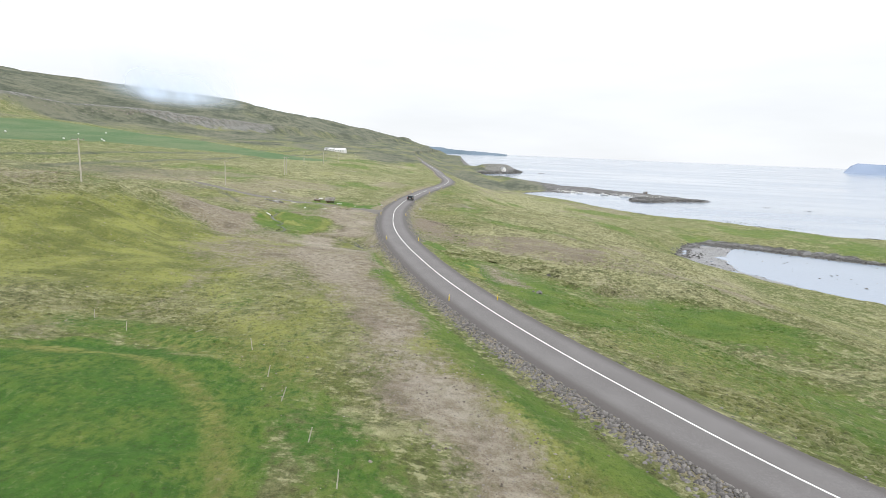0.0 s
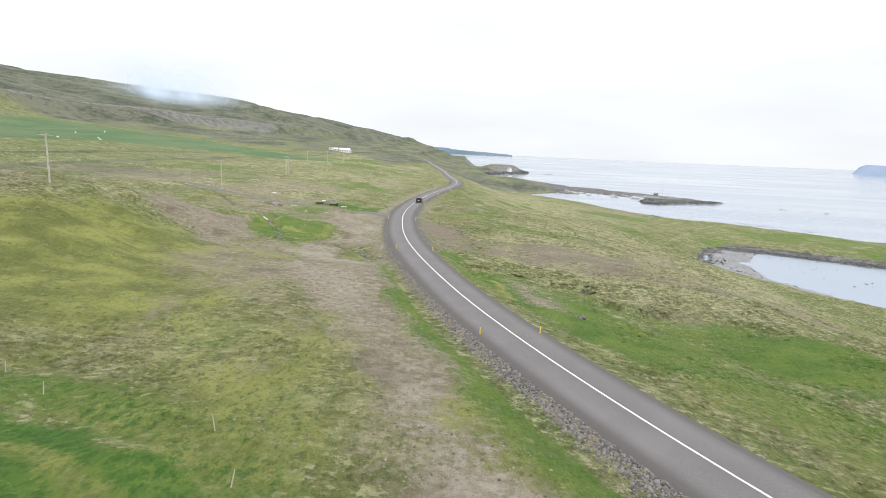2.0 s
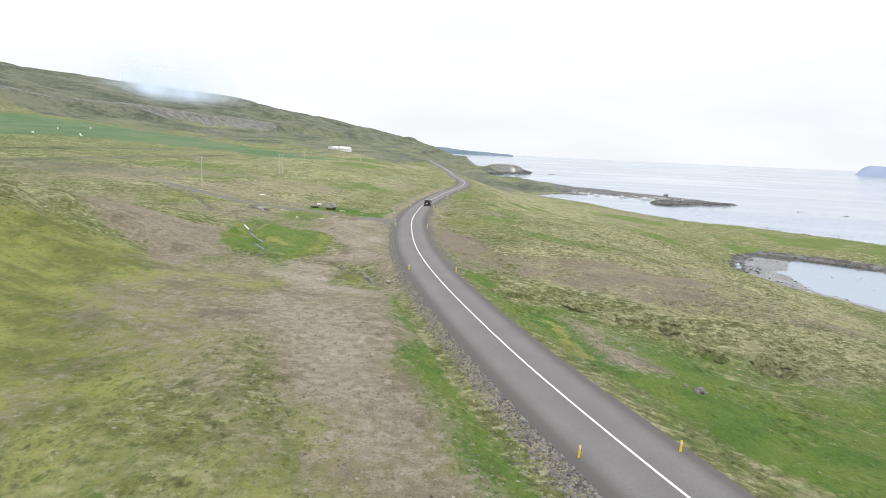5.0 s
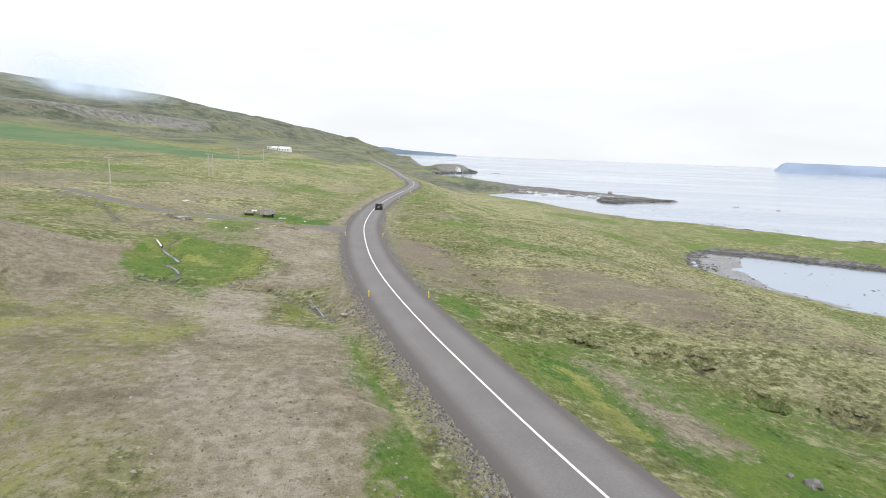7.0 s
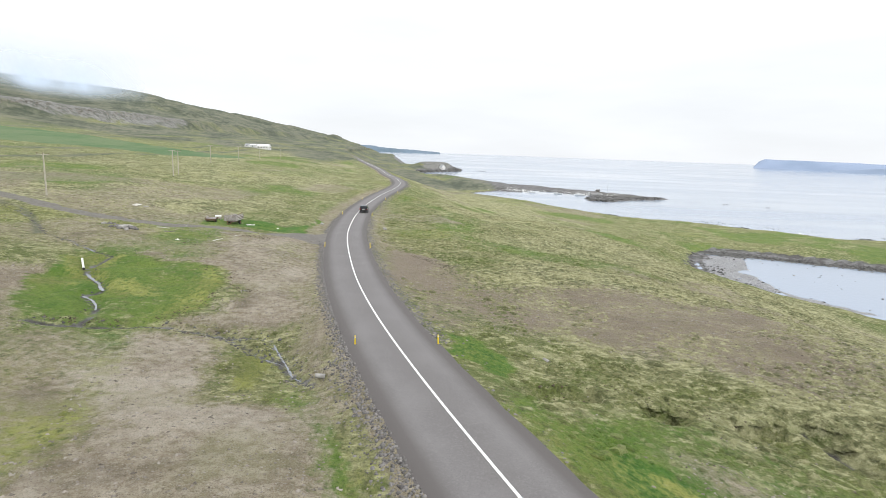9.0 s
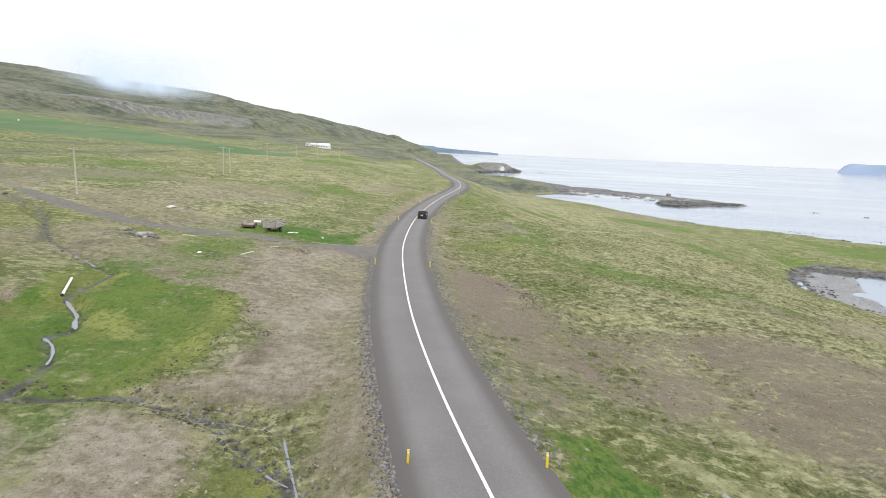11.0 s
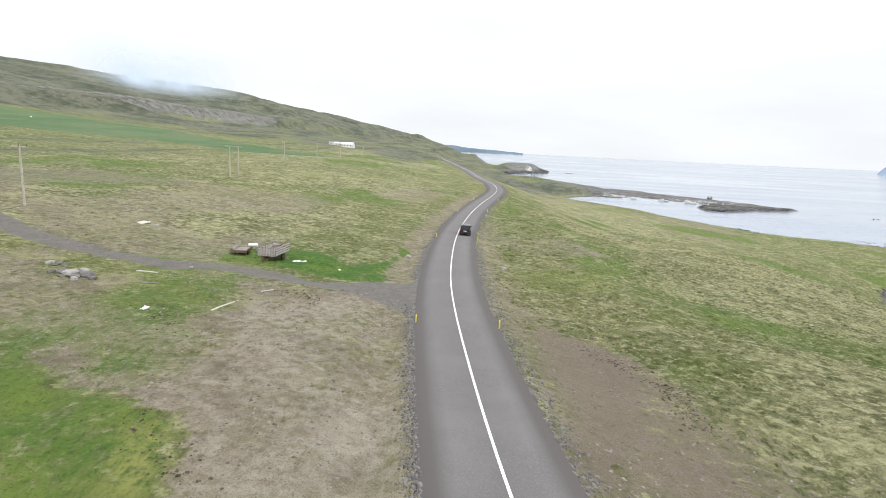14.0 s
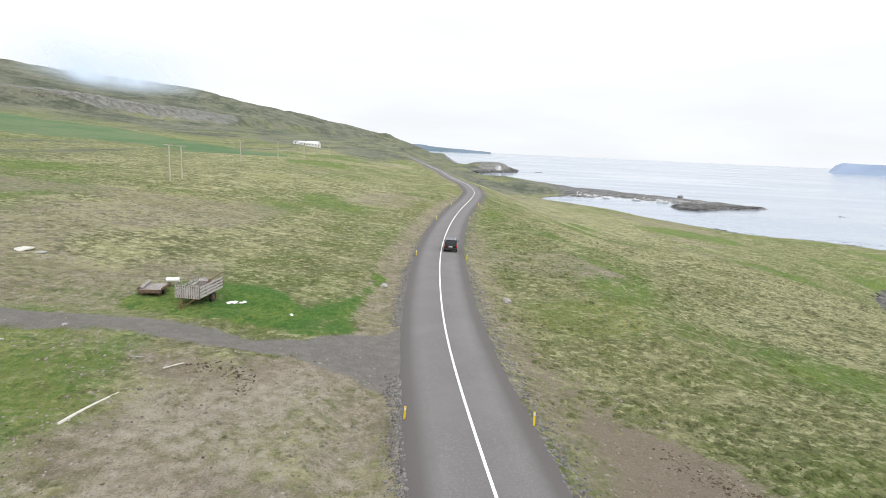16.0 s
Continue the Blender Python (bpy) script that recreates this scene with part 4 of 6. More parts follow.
# ---- the road ----
def build_road():
    ys = np.concatenate([np.arange(-50, 420, 1.0), np.arange(420, 900, 5.0)])
    cx, cz = road_x(ys), road_z(ys)
    dx = (road_x(ys + 0.5) - road_x(ys - 0.5))
    nrm = np.stack([np.ones_like(dx), -dx], -1) / np.sqrt(1 + dx**2)[:, None]
    cols = [(-3.6, -0.2), (-3.25, -0.06), (-2.85, -0.005), (-2.4, 0.0), (-1.9, 0.015), (-1.0, 0.03), (0, 0.05), (0.9, 0.03), (1.7, 0.015), (2.2, 0.0), (2.6, -0.005), (3.0, -0.06), (3.3, -0.2)]
    wear = [1, 1, 0.95, 0.35, 0.0, 0.12, 0.25, 0.12, 0.0, 0.35, 0.95, 1, 1]
    verts, w = [], []
    for i, y in enumerate(ys):
        jag = 0.07 * fbm(np.array(y), np.array(0.0), 1.5, 2, 81) + 0.06 * fbm(np.array(y), np.array(9.0), 9, 2, 82)
        for (o, h), a in zip(cols, wear):
            oo = o + (jag * np.sign(o) if abs(o) > 3 else 0)
            verts.append((cx[i] + nrm[i, 0] * oo, y + nrm[i, 1] * oo, cz[i] + h))
            w.append(a)
    k = len(cols)
    faces = [(i * k + j, i * k + j + 1, (i + 1) * k + j + 1, (i + 1) * k + j) for i in range(len(ys) - 1) for j in range(k - 1)]
    ob = raw("road", verts, faces, ASPHALT, True)
    ob.data.attributes.new("wear", "FLOAT", "POINT").data.foreach_set("value", w)
    tagged(ob, "winding grey asphalt road with dark gravel edges", "road", kind="structure")
    # the painted line
    verts = []
    for i, y in enumerate(ys):
        for o in (-0.075, 0.075):
            verts.append((cx[i] + nrm[i, 0] * o, y + nrm[i, 1] * o, cz[i] + 0.056))
    faces = [(2 * i, 2 * i + 1, 2 * i + 3, 2 * i + 2) for i in range(len(ys) - 1)]
    line = raw("centre_line", verts, faces, PAINT)
    line.parent = ob
    line["label"] = "unbroken white painted centre line"
    return ob


build_road()


# ---- far shores and the low cloud ----
def far_ridge(name, az0, az1, dist, rise, mat, label):
    """A far shore seen over the sea: a ridge along an arc about the start of the walk. rise(s): its height, s from 0 to 1."""
    verts, faces, n, rows = [], [], 60, 6
    for i in range(n + 1):
        s = i / n
        a = radians(az0 + (az1 - az0) * s)
        h = rise(s) + 2.0 * float(fbm(np.array(s * 40.0), np.array(3.0), 3, 3, 91))
        for k in range(rows + 1):
            f = k / rows
            r = dist + 220 * f + 15 * float(fbm(np.array(s * 60.0), np.array(k * 2.0), 4, 2, 93))
            prof = min(1.0, f * 1.9)**0.8
            verts.append((r * math.sin(a), r * math.cos(a), -14 + max(h, 0) * prof + (3 * float(fbm(np.array(s * 90.0), np.array(k * 5.0), 3, 2, 95)) if 0 < k else 0)))
    for i in range(n):
        for k in range(rows):
            p = i * (rows + 1) + k
            faces.append((p, p + rows + 1, p + rows + 2, p + 1))
    return tagged(raw(name, verts, faces, mat, True), label, "far shore", kind="structure")


far_ridge("backdrop_island", 36.2, 62, 4300, lambda s: 14 + 52 * min(1, s * 30)**0.6 * (1 - 0.25 * s) if s > 0 else 2, HAZE_BLUE, "flat-topped island on the sea's horizon, painted haze blue")
far_ridge("backdrop_foreland", 42, 64, 4050, lambda s: 10 + 26 * min(1, s * 5), HAZE_GREY, "low foreland before the island, painted haze blue")
far_ridge("backdrop_headland", -7, 6.0, 4300, lambda s: 14 + 46 * (1 - s)**0.9 + 6 * (0.25 < s < 0.5), HAZE_DARK, "dark far headland sloping into the sea, painted haze blue")


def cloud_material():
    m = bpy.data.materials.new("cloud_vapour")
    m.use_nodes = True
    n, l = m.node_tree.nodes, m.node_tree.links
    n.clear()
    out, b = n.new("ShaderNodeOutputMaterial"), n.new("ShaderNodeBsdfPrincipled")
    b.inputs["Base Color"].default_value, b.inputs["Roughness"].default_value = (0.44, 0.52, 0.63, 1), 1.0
    # a faint glow added in place of skylight scattered through the cloud
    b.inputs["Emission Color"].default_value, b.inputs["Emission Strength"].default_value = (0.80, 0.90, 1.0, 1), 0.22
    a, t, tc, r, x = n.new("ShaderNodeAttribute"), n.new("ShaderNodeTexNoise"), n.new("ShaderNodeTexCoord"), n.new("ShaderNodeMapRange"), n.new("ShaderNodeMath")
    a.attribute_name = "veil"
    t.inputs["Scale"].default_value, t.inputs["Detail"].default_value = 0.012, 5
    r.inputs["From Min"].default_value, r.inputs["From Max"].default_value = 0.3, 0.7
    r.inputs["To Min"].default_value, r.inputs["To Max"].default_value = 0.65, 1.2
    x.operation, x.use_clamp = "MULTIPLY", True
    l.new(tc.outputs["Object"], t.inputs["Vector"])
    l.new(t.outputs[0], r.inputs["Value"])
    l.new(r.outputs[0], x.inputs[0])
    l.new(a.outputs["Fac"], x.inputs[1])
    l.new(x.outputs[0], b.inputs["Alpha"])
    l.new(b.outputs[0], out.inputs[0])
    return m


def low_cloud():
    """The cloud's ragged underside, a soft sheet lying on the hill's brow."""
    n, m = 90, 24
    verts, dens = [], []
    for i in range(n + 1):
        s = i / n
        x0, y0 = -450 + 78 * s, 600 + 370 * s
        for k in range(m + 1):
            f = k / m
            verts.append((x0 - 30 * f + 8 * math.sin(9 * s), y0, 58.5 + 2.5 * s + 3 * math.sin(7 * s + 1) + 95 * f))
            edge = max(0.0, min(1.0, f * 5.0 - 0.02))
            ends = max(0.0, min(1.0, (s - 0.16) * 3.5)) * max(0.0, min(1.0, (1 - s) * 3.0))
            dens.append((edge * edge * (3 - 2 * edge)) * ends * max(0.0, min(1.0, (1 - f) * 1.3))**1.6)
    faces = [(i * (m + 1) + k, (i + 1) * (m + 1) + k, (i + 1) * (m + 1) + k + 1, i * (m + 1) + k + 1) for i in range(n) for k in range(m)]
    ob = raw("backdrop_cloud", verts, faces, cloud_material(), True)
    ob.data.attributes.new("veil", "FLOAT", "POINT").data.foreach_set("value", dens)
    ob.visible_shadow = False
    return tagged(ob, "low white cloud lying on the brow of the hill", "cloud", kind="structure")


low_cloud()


# ---- along the road ----
def delineator(x, y, lean):
    post = thing("marker_post", "slim yellow plastic roadside marker post", "marker post", pose(x, y, on_ground(x, y, -0.03), lean, lean * 0.6, 0), "roadside marker posts")
    boxed("post_body", (0.11, 0.06, 0.78), Matrix.Translation((0, 0, 0.39)), YELLOW_PLASTIC, post, 0.014)
    boxed("reflector", (0.07, 0.012, 0.12), Matrix.Translation((0, -0.037, 0.66)), REFLECTOR, post, 0, "pale reflector strip")


for x, y, a in [(1.65, 53.8, 2), (6.9, 54.8, -1), (-10.1, 95.8, 1), (-4.1, 96.0, -3), (-16.5, 137.1, 5), (-9.9, 137.0, -3), (-17.1, 181.2, 2), (-14.0, 219.5, 0), (-9.8, 250, 1), (-10.4, 180.5, 1), (-7.0, 222, 0), (-2.6, 251, 0)]:
    delineator(x, y, a)


def car(x, y, turn):
    """A black off-road car seen from behind, nose to +y."""
    c = thing("car", "black off-road car with tinted windows on the asphalt road", "car", pose(x, y, float(road_z(y)) + 0.03, 0, 0, turn))
    bm = bmesh.new()
    box(bm, (1.82, 4.35, 0.62), Matrix.Translation((0, 0, 0.74)), 0.09)
    box(bm, (1.78, 1.2, 0.24), Matrix.Translation((0, 1.5, 1.08)), 0.08)
    body = part("body", bm, CAR_PAINT, c)
    bm = bmesh.new()
    r = bmesh.ops.create_cube(bm, size=1, matrix=Matrix.Translation((0, -0.6, 1.38)) @ Matrix.Diagonal((1.72, 3.0, 0.78, 1)))
    for v in r["verts"]:
        if v.co.z > 1.4:
            v.co.x *= 0.80
            v.co.y = v.co.y * 0.72 - 0.16 if v.co.y > -0.6 else v.co.y * 0.90
            v.co.z -= 0.07
    bmesh.ops.bevel(bm, geom=list(bm.edges), offset=0.07, segments=2, affect="EDGES")
    part("cabin", bm, CAR_PAINT, c)
    boxed("rear_window", (1.24, 0.02, 0.38), pose(0, -2.02, 1.40, -17, 0, 0), DARK_GLASS, c, 0.006, "dark tinted rear window")
    boxed("windscreen", (1.32, 0.02, 0.48), pose(0, 0.71, 1.38, 33, 0, 0), DARK_GLASS, c, 0.006, "dark windscreen")
    for s in (-1, 1):
        boxed("side_window", (0.02, 1.15, 0.36), pose(s * 0.80, -0.15, 1.38, 0, -s * 13.5, 0), DARK_GLASS, c, 0.006, "dark side window")
        boxed("side_window", (0.02, 0.85, 0.34), pose(s * 0.80, -1.30, 1.38, 0, -s * 13.5, 0), DARK_GLASS, c, 0.006, "dark side window")
        boxed("tail_light", (0.14, 0.05, 0.34), Matrix.Translation((s * 0.80, -2.17, 0.90)), RED_LENS, c, 0.015, "red tail light")
        boxed("headlight", (0.26, 0.05, 0.18), Matrix.Translation((s * 0.68, 2.16, 0.86)), REFLECTOR, c, 0.015, "clear headlight")
        boxed("wing_mirror", (0.2, 0.12, 0.15), Matrix.Translation((s * 1.0, 0.62, 1.2)), CAR_PAINT, c, 0.03)
        rodded("roof_rail", (s * 0.60, -1.7, 1.715), (s * 0.60, 0.1, 1.715), 0.02, GALV, c, None, 6, "metal roof rail")
        for q in (-1.35, 1.38):
            w = rodded("wheel", (s * 0.70, q, 0.36), (s * 0.93, q, 0.36), 0.36, RUBBER, c, None, 20, "black tyre")
            rodded("rim", (s * 0.90, q, 0.36), (s * 0.945, q, 0.36), 0.2, GALV, w, None, 12, "silver rim")
    boxed("rear_bumper", (1.76, 0.16, 0.24), Matrix.Translation((0, -2.2, 0.53)), RUBBER, c, 0.04, "dark plastic bumper")
    boxed("front_bumper", (1.76, 0.16, 0.24), Matrix.Translation((0, 2.2, 0.53)), RUBBER, c, 0.04, "dark plastic bumper")
    boxed("plate", (0.5, 0.02, 0.12), Matrix.Translation((0, -2.19, 0.80)), REFLECTOR, c, 0.004, "pale blank plate")


CAR_Y = 186.0
car(float(road_x(CAR_Y)) + 1.3, CAR_Y, math.degrees(-math.atan(float(road_x(CAR_Y + 1) - road_x(CAR_Y - 1)) / 2)))


def culvert(x, y, turn, size, label):
    c = thing("culvert_pipe", label, "culvert", pose(x, y, on_ground(x, y, size * 0.02), 0, 0, turn), "culvert ends")
    bm = bmesh.new()
    n = 20
    rings = [(size * 0.5, -0.15), (size * 0.5, 0.5), (size * 0.42, -0.15), (size * 0.42, 0.5)]
    vs = [[bm.verts.new((r * math.cos(2 * math.pi * i / n), yy, r * math.sin(2 * math.pi * i / n))) for i in range(n)] for r, yy in rings]
    for i in range(n):
        j = (i + 1) % n
        bm.faces.new((vs[0][i], vs[1][i], vs[1][j], vs[0][j]))
        bm.faces.new((vs[2][i], vs[2][j], vs[3][j], vs[3][i]))
        bm.faces.new((vs[0][i], vs[0][j], vs[2][j], vs[2][i]))
    part("pipe_wall", bm, PALE_STONE, c)
    # a black disc closes the pipe in place of the shade inside
    rodded("bore_shade_disc", (0, 0.1, 0), (0, 0.14, 0), size * 0.42, RUBBER, c, None, 20, "dark disc standing in for the shade inside the pipe")


culvert(-12.3, 92.3, -100, 0.30, "grey concrete culvert pipe under the road by the stream")
culvert(4.4, 96.3, 20, 0.28, "grey concrete culvert mouth in the grass below the road")


def drain_pipe():
    a, b = Vector((-40.6, 119.8, 0)), Vector((-37.7, 114.5, 0))
    a.z, b.z = on_ground(a.x, a.y, 0.25), on_ground(b.x, b.y, 0.45)
    p = thing("drain_pipe", "long pale plastic drain pipe ending at the brook", "pipe", Matrix.Translation(a))
    rodded("tube", (0, 0, 0), b - a, 0.10, WHITE_PLASTIC, p, None, 14)
    d = (b - a).normalized()
    rodded("mouth", b - a - d * 0.1, b - a + d * 0.05, 0.115, RUBBER, p, None, 14, "dark ring at the pipe's mouth")


drain_pipe()


def log(x, y, length, radius, turn, mat, label, name="driftwood_log"):
    z = on_ground(x, y, radius * 0.7)
    bm = bmesh.new()
    n, k = 8, 10
    rings = []
    for i in range(k + 1):
        s = i / k
        r = radius * (1 - 0.45 * s) * (1 + 0.1 * math.sin(7 * s + x))
        bend = 0.04 * length * math.sin(3 * s + y)
        rings.append([bm.verts.new((r * math.cos(2 * math.pi * q / n) + bend, (s - 0.5) * length, r * math.sin(2 * math.pi * q / n))) for q in range(n)])
    for i in range(k):
        for q in range(n):
            bm.faces.new((rings[i][q], rings[i + 1][q], rings[i + 1][(q + 1) % n], rings[i][(q + 1) % n]))
    bm.faces.new(rings[0][::-1])
    bm.faces.new(rings[-1])
    ob = part(name, bm, mat, None, "", True)
    slope = math.degrees(math.atan2(on_ground(x - math.sin(radians(turn)) * length / 2, y + math.cos(radians(turn)) * length / 2) - on_ground(x + math.sin(radians(turn)) * length / 2, y - math.cos(radians(turn)) * length / 2), length))
    ob.matrix_basis = pose(x, y, z, slope, 0, turn)
    return tagged(ob, label, "log", "driftwood")


log(-30.75, 135.1, 3.5, 0.085, -10, PALE_WOOD, "long bleached driftwood log lying on grass")
log(-40.6, 141.5, 1.7, 0.08, -60, PALE_WOOD, "short bleached stick on bare soil")
log(-29.6, 140.6, 1.1, 0.06, -50, PALE_WOOD, "short bleached stick on bare soil")
log(-31.4, 140.9, 1.4, 0.05, -80, GREY_WOOD, "thin grey stick on bare soil")
log(-38.4, 138.2, 1.5, 0.06, -75, GREY_WOOD, "thin grey stick on bare soil")


def stone(name, x, y, size, mat, label, category="stone", flat=0.6, seed=0, group=""):
    rnd = random.Random(seed)
    bm = bmesh.new()
    bmesh.ops.create_icosphere(bm, subdivisions=2, radius=1)
    for v in bm.verts:
        f = 1 + 0.45 * noise.noise(v.co * 1.3 + Vector((seed * 3.7, 0, 0))) + 0.12 * rnd.uniform(-1, 1)
        v.co = Vector((v.co.x * f * size, v.co.y * f * size * rnd.uniform(0.97, 1.03) * 0.8, v.co.z * f * size * flat))
    ob = part(name, bm, mat)
    ob.matrix_basis = pose(x, y, on_ground(x, y, size * flat * 0.3), 0, 0, rnd.uniform(0, 360))
    return tagged(ob, label, category, group)


stone("pale_boulder", -20.0, 165.3, 0.45, PALE_STONE, "pale flat stone in green grass by the road", seed=3)
stone("pale_boulder", -7.6, 162.6, 0.5, PALE_STONE, "pale stone at the foot of the road bank", seed=4)
stone("pale_boulder", -38.4, 144.8, 0.18, PALE_STONE, "small pale stone on the gravel track", seed=5)
stone("boulder", 13.6, 66.9, 0.5, STONE, "grey boulder in the green ditch grass", seed=6)
stone("boulder", 13.0, 67.7, 0.22, STONE, "small grey boulder in the ditch grass", seed=7)
# a flat pale sheet-like piece, modelled with the stone shape
stone("flat_piece", -52.2, 160.2, 0.9, PALE_WOOD, "flat pale piece lying on the moor", "stone", 0.25, 8)
stone("flat_piece", -50.6, 160.0, 0.5, PALE_STONE, "small pale slab lying on the moor", "stone", 0.25, 9)
for i, (dx, dy, s) in enumerate([(0, 0, 1.1), (1.4, 0.5, 0.9), (-1.3, 0.3, 0.8), (0.5, 1.2, 0.8), (2.4, -0.1, 0.6), (-2.3, -0.2, 0.55), (0.8, -0.9, 0.5), (-0.6, -0.8, 0.45), (-4.2, 3.2, 0.7), (-5.4, 3.6, 0.6), (-3.2, 3.0, 0.5)]):
    stone("outcrop_rock", -44.2 + 0.7 * dx, 137.4 + 0.7 * dy, 0.62 * s, STONE if i % 3 else PALE_STONE, "grey weathered rock of a low outcrop by the track", "rock", 0.55, 20 + i, "rock outcrop")


# ---- the old farm wagons ----
def wheel_part(parent, x, y, r, width):
    w = rodded("wheel", (x - width / 2, y, r), (x + width / 2, y, r), r, RUBBER, parent, None, 18, "old black tyre")
    rodded("hub", (x - width / 2 - 0.02, y, r), (x + width / 2 + 0.02, y, r), r * 0.45, RUST, w, None, 12, "rusty hub")


def hay_wagon(m):
    g = thing("hay_wagon", "old slatted hay wagon of weathered grey wood on green grass", "wagon", m)
    W, L, deck = 1.9, 3.4, 0.75
    rnd = random.Random(5)
    for i in range(9):
        boxed("deck_board", (W / 9 - 0.012, L, 0.05), Matrix.Translation((-W / 2 + W / 9 * (i + 0.5), 0, deck + rnd.uniform(0, 0.01))), GREY_WOOD, g)
    for s in (-1, 1):
        boxed("chassis_beam", (0.1, L + 0.1, 0.14), Matrix.Translation((s * 0.45, 0, deck - 0.1)), RUST, g, 0, "rusty chassis beam")
        for k in range(5):
            boxed("stake", (0.07, 0.07, 1.06), pose(s * (W / 2 + 0.01), -L / 2 + 0.06 + k * (L - 0.12) / 4, deck + 0.50, 0, s * 2, 0), GREY_WOOD, g)
        for k in range(4):
            if s < 0 and k == 3:
                continue
            boxed("side_slat", (0.03, L, 0.15), pose(s * (W / 2 + 0.062), 0, deck + 0.13 + k * 0.25, rnd.uniform(-0.6, 0.6), 0, 0), SILVER_WOOD, g)
        wheel_part(g, s * 0.86, 0.35, 0.38, 0.2)
    rodded("axle", (-0.86, 0.35, 0.38), (0.86, 0.35, 0.38), 0.05, RUST, g)
    for i in range(11):
        boxed("front_slat", (0.10, 0.03, 1.0), pose(-W / 2 + 0.07 + i * (W - 0.14) / 10, -L / 2 - 0.04, deck + 0.49 + rnd.uniform(-0.02, 0.02), 0, rnd.uniform(-1, 1), 0), SILVER_WOOD, g)
    for h in (0.14, 0.86):
        boxed("front_rail", (W, 0.05, 0.09), Matrix.Translation((0, -L / 2, deck + h)), BROWN_WOOD, g)
    boxed("tail_board", (W, 0.04, 0.5), pose(0, L / 2 + 0.18, deck + 0.32, -22, 0, 0), BROWN_WOOD, g, 0, "dark fallen tail board")
    for s in (-1, 1):
        rodded("drawbar", (s * 0.42, -L / 2, deck - 0.1), (0, -L / 2 - 1.45, 0.12), 0.045, RUST, g, None, 6, "rusty drawbar")
    rodded("prop_leg", (0, -L / 2 - 0.9, deck - 0.28), (0, -L / 2 - 0.9, 0.0), 0.035, RUST, g, None, 6, "rusty prop")
    for i, (x, y, t) in enumerate([(-0.3, 0.4, 20), (0.25, 0.9, -35), (0.1, -0.2, 70), (0.5, 0.8, 6), (-0.45, 0.7, -8)]):
        boxed("loose_board", (0.22, 1.7, 0.04), pose(x, y, deck + 0.22 + 0.12 * i, 4 * i - 6, 3, t), GREY_WOOD, g, 0, "loose grey board in the load")
    boxed("crate", (0.7, 0.6, 0.5), pose(-0.1, 0.75, deck + 0.6, 6, 4, 25), GREY_WOOD, g, 0.01, "grey wooden crate")
    rodded("long_pole", (0.55, -0.2, deck + 0.75), (0.8, 2.0, deck + 1.2), 0.04, RUST, g, None, 6, "reddish pole leaning in the load")


hay_wagon(pose(-33.5, 153.1, on_ground(-33.4, 153.0, -0.05), 0, 0, -6))


def flat_cart(m):
    g = thing("flat_cart", "low flat wooden cart on the grass, underside shade put into dark boards", "cart", m)
    W, L, deck = 1.7, 2.0, 0.62
    for i in range(8):
        boxed("deck_board", (W / 8 - 0.012, L, 0.05), Matrix.Translation((-W / 2 + W / 8 * (i + 0.5), 0, deck)), GREY_WOOD, g)
    # end boards hang below the deck, browned dark as the underside's shadow
    boxed("front_board", (W, 0.05, 0.3), Matrix.Translation((0, -L / 2 - 0.03, deck - 0.1)), BROWN_WOOD, g, 0.008, "dark brown front board standing in for shade under the deck")
    boxed("rear_board", (W, 0.05, 0.3), Matrix.Translation((0, L / 2 + 0.03, deck - 0.1)), BROWN_WOOD, g, 0.008, "dark brown rear board standing in for shade under the deck")
    for s in (-1, 1):
        boxed("side_board", (0.05, L, 0.22), pose(s * (W / 2 + 0.03), 0, deck + 0.06, 0, 0, 0), BROWN_WOOD, g, 0.008)
        wheel_part(g, s * 0.66, 0.1, 0.3, 0.16)
        boxed("leg", (0.1, 0.1, 0.6), Matrix.Translation((s * 0.62, -0.75, 0.3)), BROWN_WOOD, g)
    rodded("axle", (-0.7, 0.1, 0.3), (0.7, 0.1, 0.3), 0.04, RUST, g)
    boxed("tilted_plank", (0.25, 1.9, 0.05), pose(-0.72, 0.1, deck + 0.2, 4, 20, 5), GREY_WOOD, g)


flat_cart(pose(-37.4, 153.9, on_ground(-37.4, 153.9, -0.04), 0, 0, 6))


def white_tank():
    z = on_ground(-36.2, 155.8)
    g = thing("plastic_barrel", "white plastic barrel lying behind the flat cart", "barrel", pose(-36.9, 155.9, z, 0, 0, 12))
    rodded("barrel_body", (-0.5, 0, 0.62), (0.5, 0, 0.62), 0.20, WHITE_PLASTIC, g, None, 16)
    for x in (-0.3, 0.3):
        rodded("hoop", (x - 0.03, 0, 0.62), (x + 0.03, 0, 0.62), 0.21, WHITE_PLASTIC, g, None, 16)
    for x in (-0.35, 0.35):
        boxed("block", (0.14, 0.5, 0.42), Matrix.Translation((x, 0, 0.21)), GREY_WOOD, g, 0.01, "grey wooden block")


white_tank()


